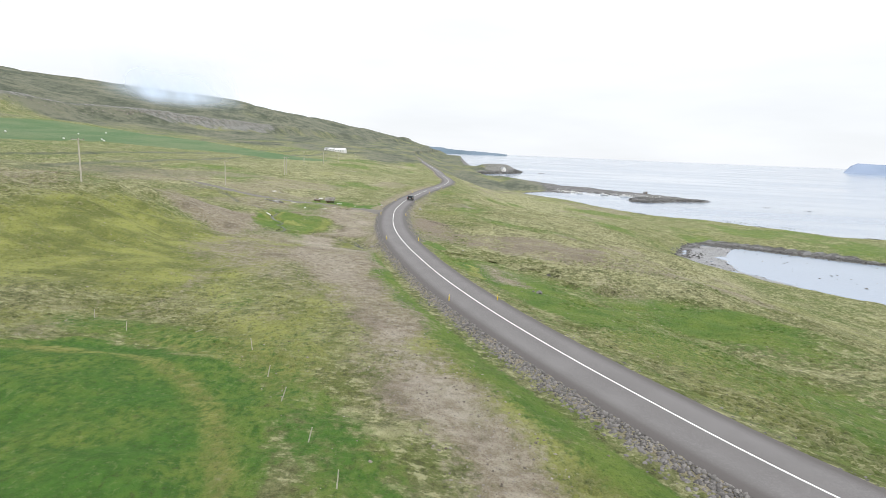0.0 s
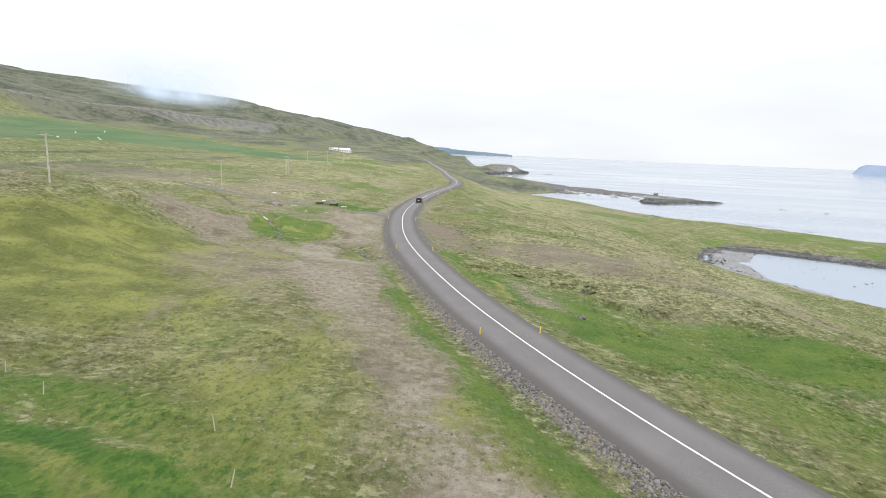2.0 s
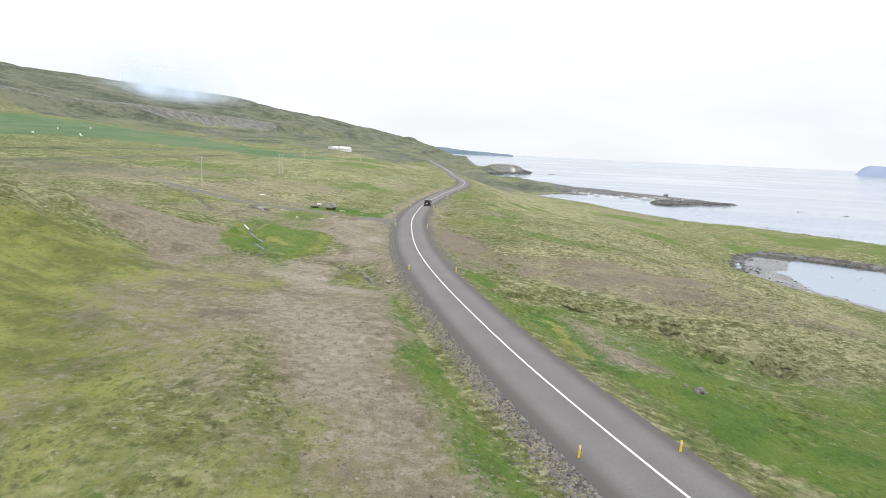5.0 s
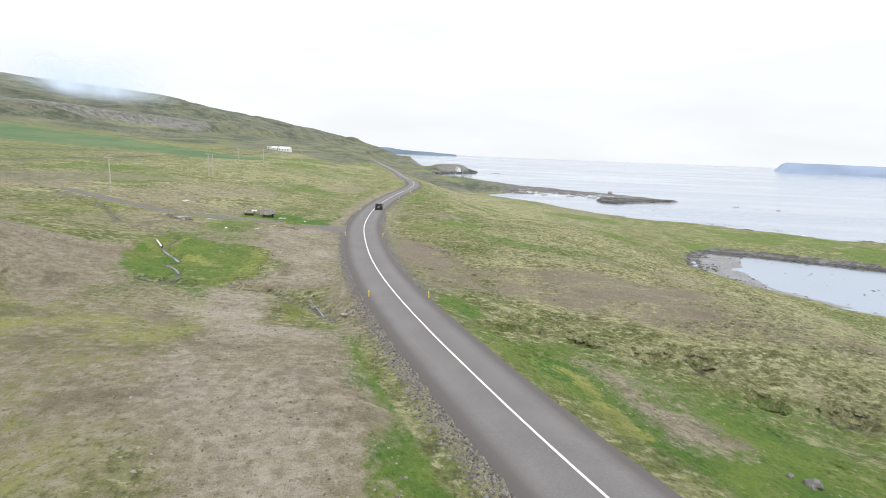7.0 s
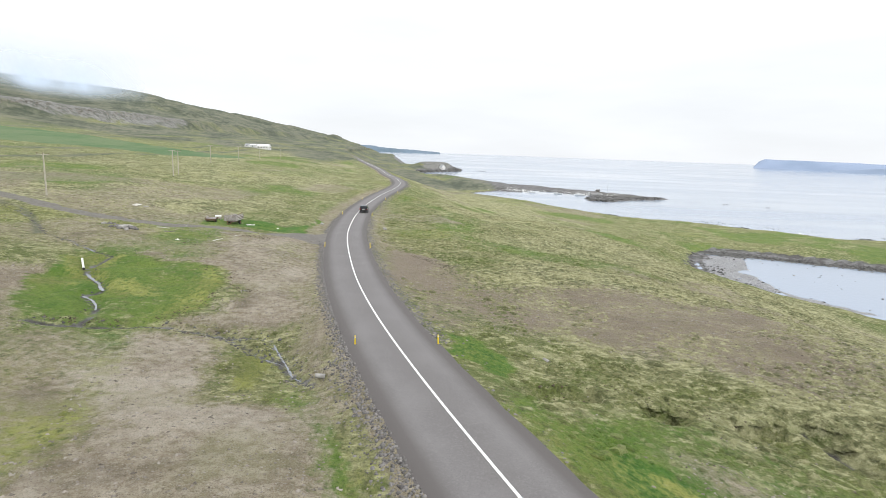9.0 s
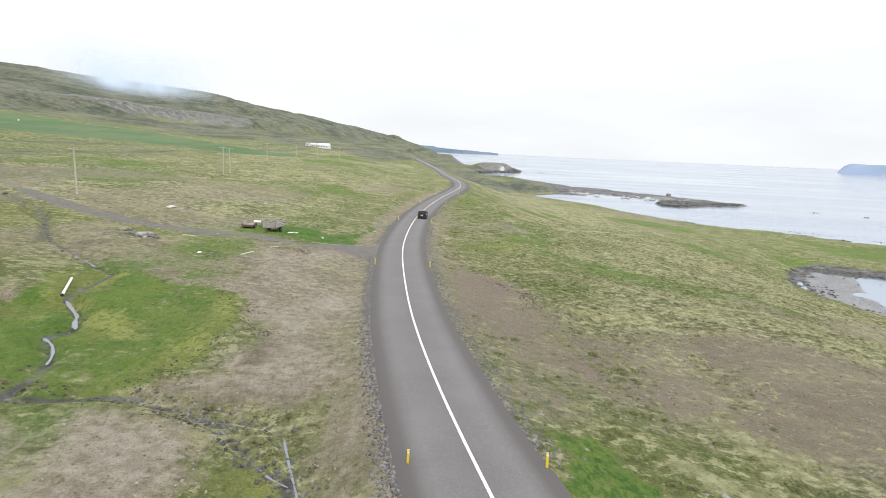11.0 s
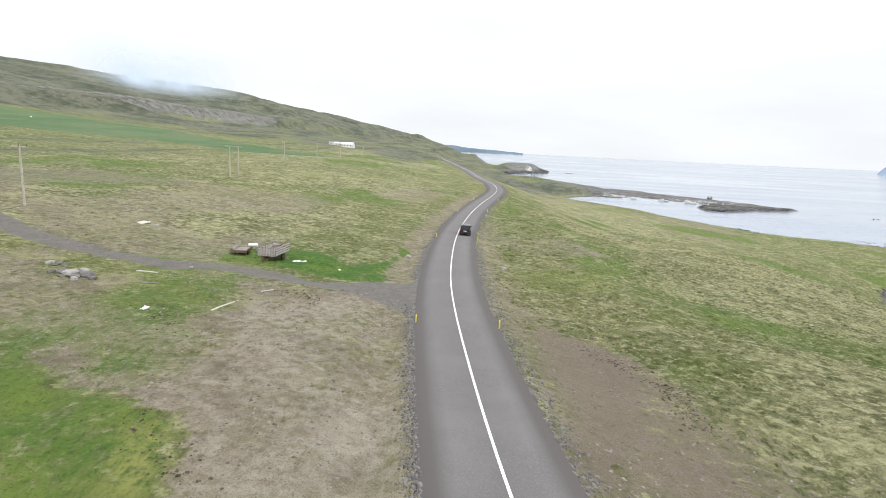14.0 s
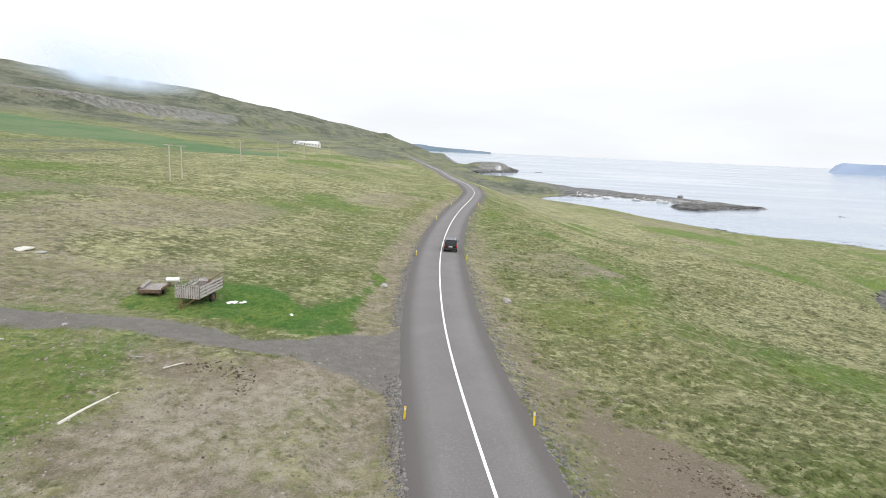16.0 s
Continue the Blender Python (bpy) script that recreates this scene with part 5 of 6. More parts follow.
def sheet_scrap(x, y, size, seed):
    bm = bmesh.new()
    rnd = random.Random(seed)
    bmesh.ops.create_grid(bm, x_segments=6, y_segments=4, size=1)
    for v in bm.verts:
        v.co = Vector((v.co.x * size * (1 + 0.2 * rnd.uniform(-1, 1)), v.co.y * size * 0.55, 0.10 + 0.08 * rnd.uniform(-1, 1)))
    bmesh.ops.solidify(bm, geom=list(bm.faces), thickness=0.03)
    ob = part("plastic_scrap", bm, WHITE_PLASTIC)
    ob.matrix_basis = pose(x, y, on_ground(x, y), 0, 0, 30 * seed)
    tagged(ob, "crumpled white plastic scrap lying on the grass", "scrap", "plastic scraps")


sheet_scrap(-31.2, 153.6, 0.45, 1)
sheet_scrap(-30.4, 153.9, 0.25, 2)
sheet_scrap(-35.2, 132.2, 0.3, 3)
sheet_scrap(-26.0, 152.0, 0.2, 4)


# ---- power line and fence ----
def power_pole(x, y, tall, turn):
    g = thing("power_pole", "bare wooden power pole with a crossarm on the moor", "power pole", pose(x, y, on_ground(x, y, -0.2), 0.5, 0.4, turn), "power line poles")
    rodded("pole_shaft", (0, 0, 0), (0, 0, tall), 0.15, POLE_WOOD, g, 0.105, 10)
    boxed("crossarm", (2.0, 0.12, 0.12), Matrix.Translation((0, -0.13, tall - 0.25)), POLE_WOOD, g, 0.01)
    for sx in (-0.9, 0.0, 0.9):
        rodded("insulator", (sx, -0.13, tall - 0.19), (sx, -0.13, tall + 0.06), 0.05, CERAMIC, g, 0.03, 8, "brown insulator")


for x, y, h in [(-61.2, 88.5, 7.4), (-67.3, 160.5, 7.6), (-67.8, 220, 7.6), (-69.6, 229, 7.4), (-80.5, 296, 7.6), (-79, 335, 7.4), (-77, 372, 7.4), (-76, 430, 7.4)]:
    power_pole(x, y, h, 8)


def fence_post(x, y, lean_x, lean_y, tall):
    bm = bmesh.new()
    rod(bm, (0, 0, -0.1), (0.02, 0.01, tall * 0.75), 0.034, 0.026, 7)
    ob = part("fence_post", bm, POLE_WOOD)
    ob.matrix_basis = pose(x, y, on_ground(x, y, -0.05), lean_x, lean_y, 0)
    tagged(ob, "thin bleached wooden fence post at the hayfield's edge", "fence post", "old field fence")


for x, y, a, b, h in [(-26.1, 38.7, 4, 3, 1.0), (-22.4, 36.7, -3, 2, 1.0), (-11.9, 33.8, 3, -6, 1.2), (-9.55, 30.0, -2, 10, 1.1), (-7.5, 26.2, 5, 18, 1.3), (-2.8, 18.4, 2, 4, 1.2), (-17.5, 37.2, 20, 62, 1.1), (-4.9, 22.0, 0, 12, 1.1)]:
    fence_post(x, y, a, b, h)


def hay_bale(x, y):
    bm = bmesh.new()
    rod(bm, (-0.4, 0, 0.36), (0.4, 0, 0.36), 0.38, 0.38, 14)
    bmesh.ops.bevel(bm, geom=list(bm.edges), offset=0.05, segments=1, affect="EDGES")
    ob = part("hay_bale", bm, WHITE_PLASTIC)
    ob.matrix_basis = pose(x, y, on_ground(x, y, -0.05), 0, 0, x * 37)
    tagged(ob, "white wrapped hay bale lying in the far meadow", "hay bale", "hay bales in the meadow")


for x, y in [(-212, 254), (-190, 262), (-196, 300), (-185, 285), (-230, 330), (-240, 372)]:
    hay_bale(x, y)


# ---- buildings ----
def house(name, label, m, W, L, H, roof_h, wall_mat, roof_mat, windows, category="house", group=""):
    g = thing(name, label, category, m, group)
    bm = bmesh.new()
    box(bm, (W, L, H + 0.6), Matrix.Translation((0, 0, H / 2 - 0.3)))
    for s in (-1, 1):
        a = [bm.verts.new(p) for p in ((-W / 2, s * L / 2, H), (W / 2, s * L / 2, H), (0, s * L / 2, H + roof_h))]
        b = [bm.verts.new((v.co.x, v.co.y - s * 0.2, v.co.z)) for v in a]
        bm.faces.new(a)
        bm.faces.new(b[::-1])
    part("wall", bm, wall_mat, g)
    for s in (-1, 1):
        bm = bmesh.new()
        slope = math.hypot(W / 2, roof_h)
        box(bm, (slope + 0.35, L + 0.5, 0.12), Matrix.Translation((s * W / 4, 0, H + roof_h / 2 + 0.04)) @ pose(0, 0, 0, 0, s * math.degrees(math.atan2(roof_h, W / 2)), 0))
        part("roof", bm, roof_mat, g, "sheet roof slope")
    for k in range(windows):
        yy = -L / 2 + L * (k + 0.5) / windows
        for s in (-1, 1):
            f = boxed("window", (0.06, 1.2, 1.2), Matrix.Translation((s * (W / 2 + 0.02), yy, H * 0.58)), WHITE_WALL, g)
            boxed("pane", (0.04, 1.0, 1.0), Matrix.Translation((s * (W / 2 + 0.05), yy, H * 0.58)), GLASS_PANE, f, 0, "dark window pane")
    f = boxed("window", (1.1, 0.06, 1.2), Matrix.Translation((W * 0.22, -L / 2 - 0.02, H * 0.58)), WHITE_WALL, g)
    boxed("pane", (0.9, 0.04, 1.0), Matrix.Translation((W * 0.22, -L / 2 - 0.05, H * 0.58)), GLASS_PANE, f, 0, "dark window pane")
    boxed("door", (1.0, 0.08, 2.0), Matrix.Translation((-W * 0.2, -L / 2 - 0.02, 1.0)), BROWN_WOOD, g, 0, "brown door")
    return g


def put(x, y, turn):
    return pose(x, y, on_ground(x, y, 0.1), 0, 0, turn)


house("farmhouse", "long white farmhouse with a pale sheet roof on the hillside", put(-124, 606, 78), 7, 11.5, 2.7, 1.9, WHITE_WALL, ROOF_SHEET, 4, "house", "hillside farm")
house("farm_shed", "small white farm shed with a pale roof", put(-137, 620, 70), 5, 6, 2.2, 1.3, WHITE_WALL, ROOF_SHEET, 1, "shed", "hillside farm")
house("farm_barn", "low grey barn beside the white farmhouse", put(-144, 626, 74), 4.5, 5, 2.0, 1.2, WHITE_WALL, GREY_ROOF, 1, "shed", "hillside farm")
house("shore_house", "white gabled house on the low headland by the sea", put(112, 1112, 20), 8, 10, 5.0, 4.0, WHITE_WALL, GREY_ROOF, 2)
house("pier_hut", "small grey hut on the low rocky point", put(238, 640, 30), 3.0, 4, 1.8, 0.8, GREY_WOOD, GREY_ROOF, 1, "hut")


def pier_mast():
    x, y = 214, 560
    g = thing("signal_mast", "thin pale mast on the stone breakwater", "mast", pose(x, y, on_ground(x, y, -0.1)))
    rodded("mast_pole", (0, 0, 0), (0, 0, 13), 0.10, GALV, g, 0.06, 8)
    rodded("mast_arm", (-1.4, 0, 10), (1.4, 0, 10), 0.06, GALV, g, None, 6)
    boxed("footing", (1.2, 1.2, 0.6), Matrix.Translation((0, 0, 0.2)), PALE_STONE, g, 0.05, "concrete footing")


pier_mast()


def boat(x, y, turn, size):
    g = thing("small_boat", "small white boat drawn up by the low point", "boat", pose(x, y, max(SEA, on_ground(x, y)) + 0.1, 0, 0, turn), "boats by the point")
    bm = bmesh.new()
    n = 10
    rows = []
    for i in range(n + 1):
        s = i / n
        w = size * 0.17 * math.sin(math.pi * min(1, 0.12 + s * 0.95))**0.6 + 0.02
        yy = (s - 0.5) * size
        h = size * 0.12 + 0.05 * size * s * s
        rows.append([bm.verts.new(p) for p in ((-w, yy, h), (-w * 0.7, yy, 0.1), (0, yy, -0.15), (w * 0.7, yy, 0.1), (w, yy, h), (w * 0.8, yy, h * 0.75), (-w * 0.8, yy, h * 0.75))])
    for i in range(n):
        for k in range(7):
            bm.faces.new((rows[i][k], rows[i + 1][k], rows[i + 1][(k + 1) % 7], rows[i][(k + 1) % 7]))
    bm.faces.new(rows[0][::-1])
    bm.faces.new(rows[-1])
    part("hull", bm, WHITE_WALL, g)
    boxed("cabin", (size * 0.18, size * 0.22, size * 0.16), Matrix.Translation((0, size * 0.12, size * 0.18)), WHITE_WALL, g, 0.05)
    boxed("cabin_window", (size * 0.14, 0.05, size * 0.06), Matrix.Translation((0, size * 0.005, size * 0.2)), DARK_GLASS, g, 0, "dark cabin window")


for x, y, a, s in [(176, 596, 60, 9), (150, 604, 80, 8), (196, 586, 75, 10)]:
    boat(x, y, a, s)


# ---- what nobody could count: stones, tussocks, weed ----
def scatter(name, places, sizes, mat, label, category, shape, squash, sink, seed, turf=False):
    """One mesh of many small rough lumps. places: x, y, z rows; shape: a unit lump's verts and triangles."""
    rng = np.random.default_rng(seed)
    base, tris = shape
    n, k = len(places), len(base)
    a = rng.uniform(0, 2 * np.pi, n)
    jit = 1 + rng.uniform(-0.32, 0.32, (n, k, 3))
    v = base[None] * jit * sizes[:, None, None]
    v[:, :, 2] *= squash if np.isscalar(squash) else squash[:, None]
    c, s = np.cos(a)[:, None], np.sin(a)[:, None]
    x, y = v[:, :, 0] * c - v[:, :, 1] * s, v[:, :, 0] * s + v[:, :, 1] * c
    co = np.stack([x + places[:, 0, None], y + places[:, 1, None], v[:, :, 2] + places[:, 2, None] - sink * sizes[:, None]], -1).reshape(-1, 3)
    f = (tris[None] + (np.arange(n) * k)[:, None, None]).reshape(-1, 3)
    me = bpy.data.meshes.new(name)
    me.vertices.add(len(co))
    me.vertices.foreach_set("co", co.ravel())
    me.loops.add(f.size)
    me.loops.foreach_set("vertex_index", f.ravel())
    me.polygons.add(len(f))
    me.polygons.foreach_set("loop_start", np.arange(0, f.size, 3))
    me.update(calc_edges=True)
    if turf:
        for key, val in covers(places[:, 0], places[:, 1]).items():
            val = val * {"bare": 0.6}.get(key, 1.0)
            me.attributes.new(key, "FLOAT", "POINT").data.foreach_set("value", np.repeat(val, k))
        me.attributes.new("lump", "FLOAT", "POINT").data.foreach_set("value", np.ones(len(co), np.float32))
        me.polygons.foreach_set("use_smooth", [True] * len(f))
    me.materials.append(mat)
    return tagged(new(name, me), label, category, kind="stuff")


OCTA = (np.array([(1, 0, 0), (0.2, 0.9, 0.1), (-0.9, 0.3, 0), (-0.3, -0.9, 0.1), (0.25, 0.1, 0.9), (-0.2, -0.25, 0.75), (0, 0, -0.8)]),
        np.array([(0, 1, 4), (1, 2, 4), (2, 5, 4), (2, 3, 5), (3, 0, 5), (0, 4, 5), (1, 0, 6), (2, 1, 6), (3, 2, 6), (0, 3, 6)]))
ring = [(math.cos(k * math.pi / 3), math.sin(k * math.pi / 3)) for k in range(6)]
DOME = (np.array([(c, s, -0.15) for c, s in ring] + [(0.62 * c, 0.62 * s, 0.62) for c, s in ring] + [(0, 0, 0.92)]),
        np.array([(k, (k + 1) % 6, 6 + k) for k in range(6)] + [((k + 1) % 6, 6 + (k + 1) % 6, 6 + k) for k in range(6)] + [(6 + k, 6 + (k + 1) % 6, 12) for k in range(6)]))


def island_material(name, low, high, rough=0.95, bump=0.4, scale=9.0):
    """A colour that differs from lump to lump, with fine grain."""
    m = material(name, low, rough, ((scale, 0.35, 0.7, tuple(0.5 * (a + b) for a, b in zip(low, high))),), bump, 14)
    n, l = m.node_tree.nodes, m.node_tree.links
    b = n["Principled BSDF"]
    b.inputs["Specular IOR Level"].default_value = 0.25
    old = b.inputs["Base Color"].links[0].from_socket
    geo, x = n.new("ShaderNodeNewGeometry"), n.new("ShaderNodeMix")
    x.data_type = "RGBA"
    x.inputs[7].default_value = (*high, 1)
    l.new(geo.outputs["Random Per Island"], x.inputs[0])
    l.new(old, x.inputs[6])
    l.new(x.outputs[2], b.inputs["Base Color"])
    return m


VERGE = island_material("verge_stones_mixed", (0.055, 0.052, 0.050), (0.225, 0.214, 0.204))
PEBBLES = island_material("pebbles_mixed", (0.065, 0.052, 0.040), (0.33, 0.300, 0.258))
CLODS = island_material("soil_clods_mixed", (0.030, 0.025, 0.017), (0.120, 0.098, 0.068))
SCARP = island_material("scarp_rock_mixed", (0.115, 0.108, 0.090), (0.245, 0.232, 0.202), 0.95, 0.5, 0.4)
DARK_ROCKS = island_material("shore_rocks", (0.030, 0.030, 0.029), (0.14, 0.138, 0.13), 0.75)
PALE_ROCKS = island_material("pale_shore_rocks", (0.30, 0.30, 0.29), (0.75, 0.75, 0.73), 0.8)


def lay(x, y):
    return np.stack([x, y, height(x, y) + carve(x, y)], -1)


def clear_of(x, y, margin=0.6):
    """Not on the road, the track, the hayfield or the water."""
    ok = np.abs(road_off(x, y)) > 5.2
    ok &= poly_dist(x, y, TRACK_LINE, False) > 1.9 + margin
    ok &= poly_dist(x, y, FIELD) > 1.0
    ok &= poly_dist(x, y, STREAM, False) > 0.8
    for hole, half in DITCH_HOLES:
        ok &= poly_dist(x, y, hole, False) > half
    ok &= shore(x, y) > 4.0
    return ok


def in_any(x, y, polys, grow=0.0):
    r = np.zeros(x.shape, bool)
    for p in polys:
        r |= poly_dist(x, y, p) < grow
    return r


def verge_stones():
    rng = np.random.default_rng(11)
    n = 30000
    y = rng.uniform(12, 330, n)
    y = np.where(rng.random(n) < 0.45, rng.uniform(12, 175, n), y)
    left = rng.random(n) < 0.62
    u = np.where(left, -3.4 - np.abs(rng.normal(0, 0.8, n)) * np.where(y > 95, 0.55, 1.0), 3.15 + np.abs(rng.normal(0, 0.75, n)))
    keep = left | (y > 96) | (rng.random(n) < 0.05)
    keep &= ~(left & (y > 143) & (y < 152))
    keep &= np.abs(u) < 7
    y, u = y[keep], u[keep]
    slope = (road_x(y + 1) - road_x(y - 1)) / 2
    k = np.sqrt(1 + slope**2)
    x, yy = road_x(y) + u / k, y - u * slope / k
    size = 0.045 + 0.13 * rng.random(len(x))**2.5 + 0.10 * smooth(75, 30, yy) * (u < 0) * rng.random(len(x))
    scatter("verge_stones", lay(x, yy), size, VERGE, "loose grey stones along the road's banks", "stones", OCTA, 0.75, 0.15, 12)


def soil_pebbles():
    rng = np.random.default_rng(21)
    n = 170000
    x, y = rng.uniform(-62, 42, n), rng.uniform(16, 200, n)
    keep = in_any(x, y, PATCHES_BARE, 1.0) | (in_any(x, y, PATCHES_BARE_RIGHT, 1.0) & (rng.random(n) < 0.95)) | (rng.random(n) < 0.05)
    keep &= (np.abs(road_off(x, y)) > 5) & (poly_dist(x, y, FIELD) > 1) & (poly_dist(x, y, BOG) > 0.5) & (poly_dist(x, y, YARD) > 0.3)
    x, y = x[keep], y[keep]
    size = 0.028 + 0.13 * rng.random(len(x))**3.5
    scatter("soil_stones", lay(x, y), size, PEBBLES, "small stones strewn over the bare soil", "stones", OCTA, 0.7, 0.2, 22)


def stream_stones():
    rng = np.random.default_rng(31)
    pts = []
    for line, n, spread in ((STREAM, 520, 0.42), (STREAM_ARM, 220, 0.35), (BROOK, 120, 0.4)):
        p = np.array(line)
        i = rng.integers(0, len(p) - 1, n)
        f = rng.random(n)[:, None]
        pts.append(p[i] * (1 - f) + p[i + 1] * f + rng.normal(0, spread, (n, 2)))
    p = np.concatenate(pts)
    scatter("stream_stones", lay(p[:, 0], p[:, 1]), 0.06 + 0.16 * rng.random(len(p))**2, DARK_ROCKS, "dark wet stones along the little stream", "stones", OCTA, 0.75, 0.2, 32)


def soil_clods():
    """Crumbling turf edges where the bog and the grass give way to bare soil."""
    rng = np.random.default_rng(81)
    pts = []
    for line, n, spread in (([(-26.5, 103.5), (-24.6, 106.5), (-23.6, 111.5), (-24.2, 116.5), (-28.5, 119.5)], 420, 0.5), ([(-22.8, 112.5), (-21.5, 111.8), (-20.6, 112.4)], 120, 0.35),
                            ([(-29, 140.9), (-26.9, 141.1), (-25.6, 140.1), (-25, 137.9)], 240, 0.3), ([(-3.2, 136), (-1.0, 133.4), (0.8, 129.5), (0.4, 125)], 520, 0.6), ([(-1.5, 140), (2.5, 137), (5, 131)], 220, 0.9), ([(-35.5, 133.5), (-33, 131), (-30, 128.5)], 140, 0.7),
                            ([(2, 90.6), (7.5, 92), (9.4, 89.4), (15, 88)], 160, 0.5), ([(-34.5, 100.6), (-29, 101.8), (-23, 101.5), (-19.6, 100.4)], 380, 0.45)):
        p = np.array(line)
        i, f = rng.integers(0, len(p) - 1, n), rng.random(n)[:, None]
        pts.append(p[i] * (1 - f) + p[i + 1] * f + rng.normal(0, spread, (n, 2)))
    p = np.concatenate(pts)
    scatter("soil_clods", lay(p[:, 0], p[:, 1]), 0.03 + 0.11 * rng.random(len(p))**2, CLODS, "dark crumbling clods along the eroded turf edges", "soil", OCTA, 0.7, 0.2, 82)


def tussocks():
    rng = np.random.default_rng(41)
    n = 330000
    y = 16 + 260 * rng.random(n)**1.3
    x = road_x(y) + rng.uniform(-1, 1, n) * (46 + 0.28 * y)
    keep = clear_of(x, y) & ~in_any(x, y, (BOG, YARD, CORNER), 0.3)
    x, y = x[keep], y[keep]
    c = covers(x, y)
    patch, clump = fbm(x, y, 14, 3, 51), fbm(x, y * 0.8, 4.5, 3, 52)
    right = road_off(x, y) > 0
    dense = np.where(right, 0.60, 0.26) + 0.45 * patch + np.where(right, 1.1, 0.6) * clump - np.where(right, 0.75, 0.8) * np.maximum(c["bare"] - 0.3, 0) - 0.5 * np.maximum(c["yellow"] - 0.4, 0) - 0.8 * np.maximum(c["lush"], c["rank"]) - 1.5 * np.maximum(c["bare"] - 0.55, 0)
    keep = rng.random(len(x)) < dense
    x, y, right = x[keep], y[keep], right[keep]
    size = 0.08 + np.where(right, 0.40, 0.26) * rng.random(len(x))**2.6
    scatter("grass_tussocks", lay(x, y), size, GROUND, "low grass tussocks and mossy hummocks all over the moor", "grass", DOME, 0.34 + 0.30 * rng.random(len(x)), 0.12, 42, True)


def scarp_rocks():
    """The craggy ledge along the hillside."""
    rng = np.random.default_rng(91)
    n = 70000
    x, y = rng.uniform(-420, -200, n), rng.uniform(330, 1500, n)
    hx = hill_x(x, y)
    main = (hx > -350) & (hx < -337) & (rng.random(n) < 0.10 + 0.35 * smooth(520, 620, y) * smooth(980, 850, y)) & (y < 980)
    upper = (fbm(x, y, 70, 3, 99) > 0.42) & (hx < -360) & (rng.random(n) < 0.02)
    x, y = x[main | upper], y[main | upper]
    size = 0.6 + 1.3 * rng.random(len(x))**2.2
    z = height(x, y)
    scatter("scarp_rocks", np.stack([x, y, z], -1), size, SCARP, "grey craggy rocks of the ledge along the hillside", "rocks", OCTA, 0.8, 0.48, 92)


def shore_rocks():
    rng = np.random.default_rng(71)
    # along the tide line, thickest on the lagoon's rim and the breakwater
    x, y = rng.uniform(60, 420, 90000), rng.uniform(140, 860, 90000)
    d = shore(x, y)
    keep = (np.abs(d - 1.0) < 2.2) & (rng.random(len(x)) < np.where((x < 150) & (y < 262), 0.06, 0.7))
    x, y = x[keep], y[keep]
    rim, t = np.array(LAGOON), rng.random(5200)
    i = rng.integers(3, 7, 5200)
    p = rim[i] * (1 - t[:, None]) + rim[i + 1] * t[:, None] + rng.normal(0, 1.5, (5200, 2))
    bx, by = rng.uniform(168, 290, 5000), rng.uniform(518, 592, 5000)
    on = poly_dist(bx, by, BREAKWATER) < 1.5
    mx, my = rng.uniform(98, 230, 420), rng.uniform(165, 285, 420)
    inside = (poly_dist(mx, my, LAGOON) < -2) & (mx + my * 0.2 < 215 + 60 * rng.random(420)**3)
    rx, ry = rng.uniform(95, 420, 60000), rng.uniform(230, 420, 60000)
    rd = shore(rx, ry)
    reef = (rd > -9) & (rd < 5) & (fbm(rx, ry, 16, 3, 106) > 0.02) & (rng.random(60000) < 0.5)
    x, y = np.concatenate([x, p[:, 0], bx[on], mx[inside], rx[reef]]), np.concatenate([y, p[:, 1], by[on], my[inside], ry[reef]])
    z = np.maximum(height(x, y), SEA - 0.2)
    scatter("shore_rocks", np.stack([x, y, z], -1), 0.35 + 0.9 * rng.random(len(x))**2.5, DARK_ROCKS, "dark rocks along the tide line", "rocks", OCTA, 0.6, 0.2, 72)
    x, y = rng.uniform(50, 190, 6000), rng.uniform(1010, 1270, 6000)
    d = shore(x, y)
    keep = (d > -1) & (d < 13)
    x, y = x[keep], y[keep]
    scatter("headland_rocks", np.stack([x, y, np.maximum(height(x, y), SEA)], -1), 1.2 + 2.6 * rng.random(len(x))**2, DARK_ROCKS, "dark cliff rocks round the low headland", "rocks", OCTA, 0.9, 0.1, 74)
    x, y = np.concatenate([rng.normal(150, 14, 420), rng.normal(205, 22, 300), rng.normal(225, 20, 30)]), np.concatenate([rng.normal(614, 8, 420), rng.normal(600, 10, 300), rng.normal(345, 6, 30)])
    z = np.maximum(height(x, y), SEA - 0.1)
    scatter("pale_shore_rocks", np.stack([x, y, z], -1), 0.4 + 0.9 * rng.random(len(x))**2, PALE_ROCKS, "pale bleached rocks and driftwood on the low point", "rocks", OCTA, 0.55, 0.1, 73)


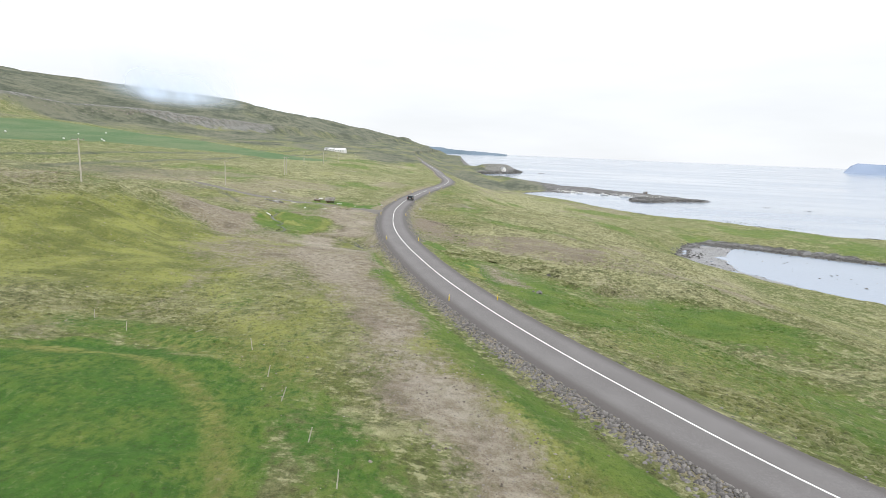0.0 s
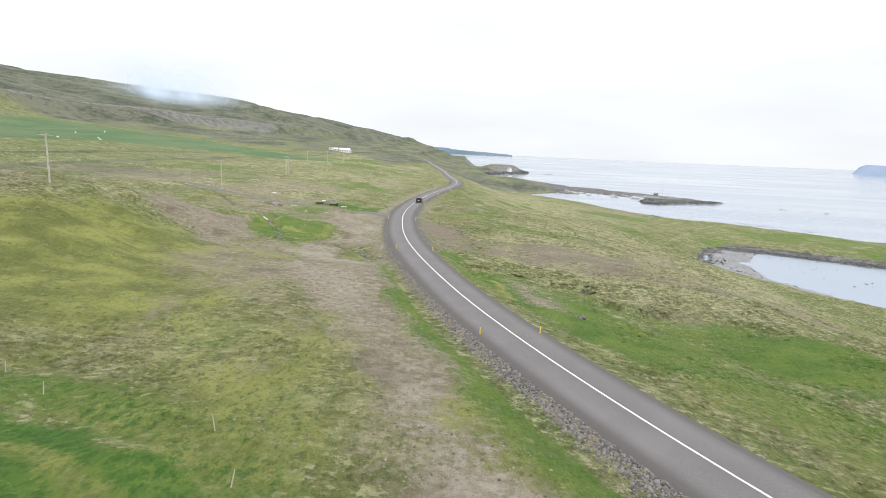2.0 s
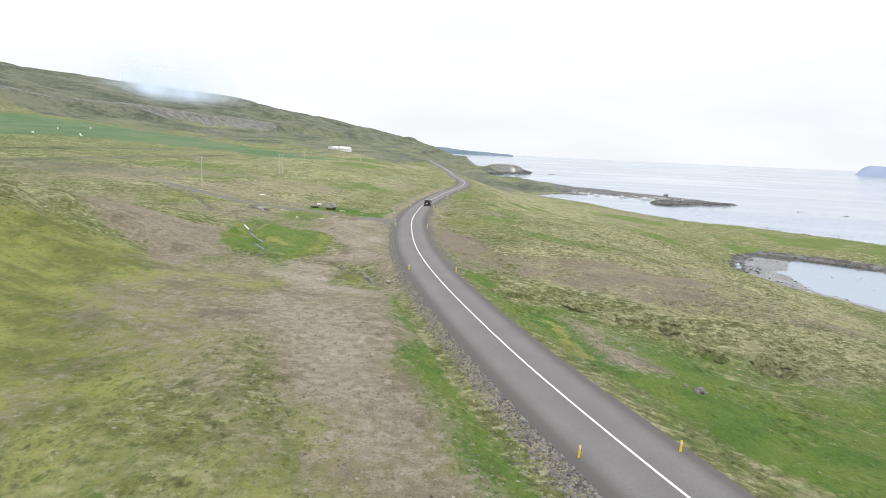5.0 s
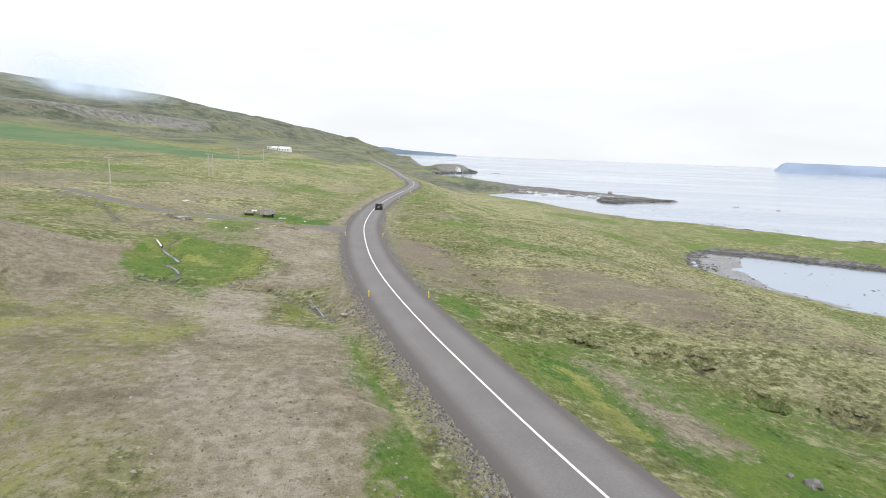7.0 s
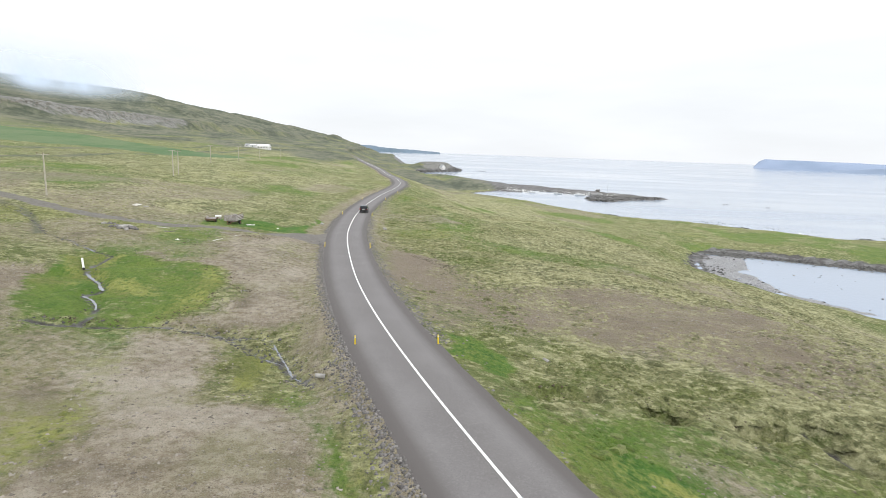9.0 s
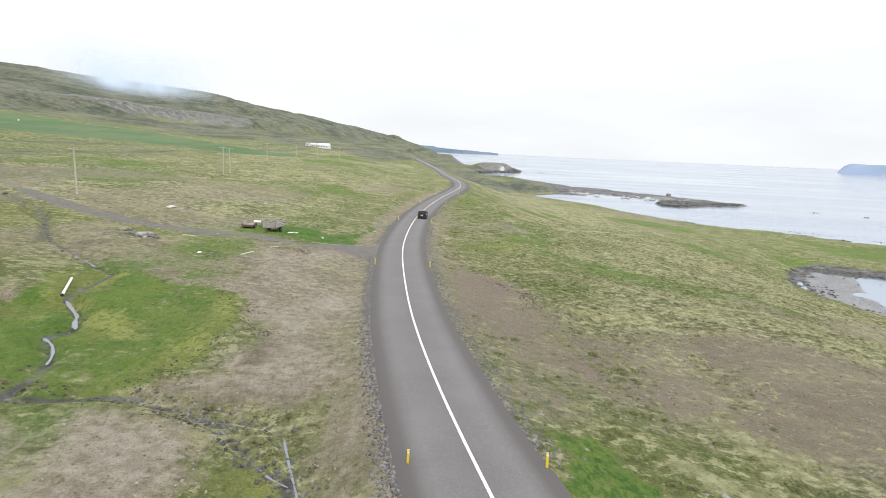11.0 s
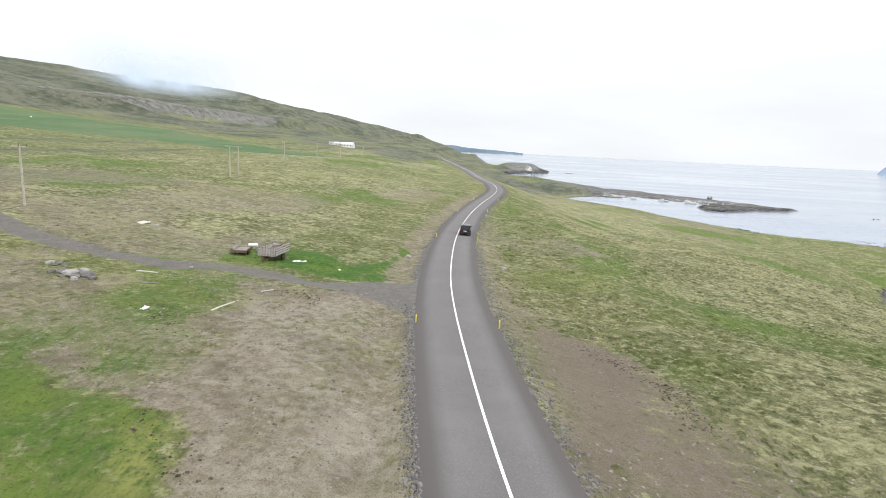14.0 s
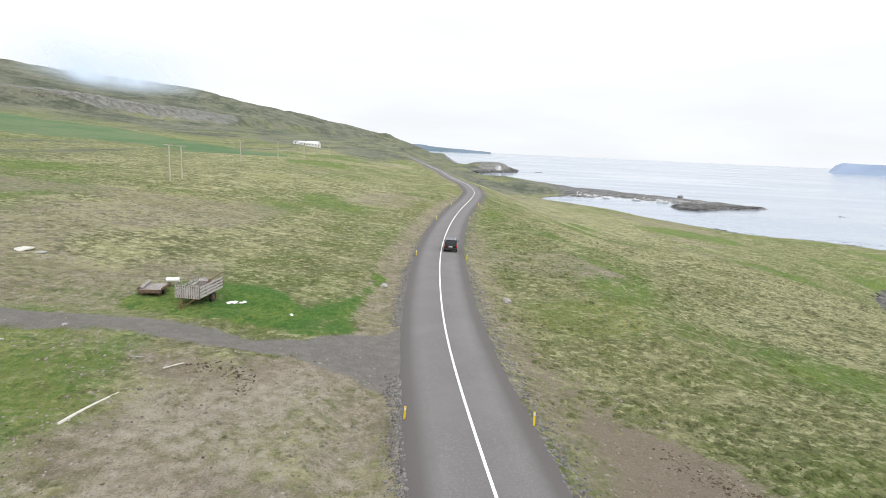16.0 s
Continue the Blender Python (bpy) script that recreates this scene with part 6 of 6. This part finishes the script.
def brook_water():
    """Open water in the stream and the brook: narrow strips that follow the cut."""
    for name, line, half, lift in (("stream_water", [(-19.8, 100.1), (-18.4, 98.7), (-17.6, 97.9), (-16.4, 96.8), (-15.3, 96.2)], 0.06, 0.03), ("stream_water", [(-16.6, 100.0), (-15.8, 98.0), (-15.1, 96.4), (-14.6, 95.2), (-14.2, 93.9), (-13.3, 92.7)], 0.07, 0.03), ("brook_water", [(-37.8, 115.0), (-36.6, 114.0), (-35.5, 112.9), (-34.9, 111.6), (-33.9, 110.2)], 0.12, 0.10), ("brook_water", [(-34.7, 108.4), (-33.6, 107.6), (-32.9, 106.7), (-32.2, 105.6), (-31.8, 104.6)], 0.11, 0.10), ("brook_water", [(-45.4, 127.5), (-43.6, 126.2), (-42.0, 125.1)], 0.12, 0.10)):
        p = np.array(line)
        for _ in range(3):
            p = np.concatenate([p[:1], np.stack([0.75 * p[:-1] + 0.25 * p[1:], 0.25 * p[:-1] + 0.75 * p[1:]], 1).reshape(-1, 2), p[-1:]])
        t = np.linspace(0, len(p) - 1, 60)
        cx, cy = np.interp(t, range(len(p)), p[:, 0]), np.interp(t, range(len(p)), p[:, 1])
        tx, ty = np.gradient(cx), np.gradient(cy)
        k = np.hypot(tx, ty)
        h = half * np.clip(0.95 + 0.9 * fbm(cx, cy, 1.2, 2, 83), 0.3, 1.7) * np.minimum(1, 0.25 + np.minimum(np.arange(60), np.arange(59, -1, -1)) / 8)
        zz = height(cx, cy) + carve(cx, cy) + lift
        zz = np.convolve(np.pad(zz, 4, mode="edge"), np.ones(9) / 9, "valid")
        verts = []
        for i in range(60):
            for s in (-1, 1):
                verts.append((cx[i] - s * ty[i] / k[i] * h[i], cy[i] + s * tx[i] / k[i] * h[i], zz[i]))
        ob = raw(name, verts, [(2 * i, 2 * i + 1, 2 * i + 3, 2 * i + 2) for i in range(59)], STREAM_WATER, True)
        tagged(ob, "shallow pale water running in a narrow cut", "water", kind="structure")


brook_water()
verge_stones()
soil_pebbles()
stream_stones()
soil_clods()
tussocks()
scarp_rocks()
shore_rocks()
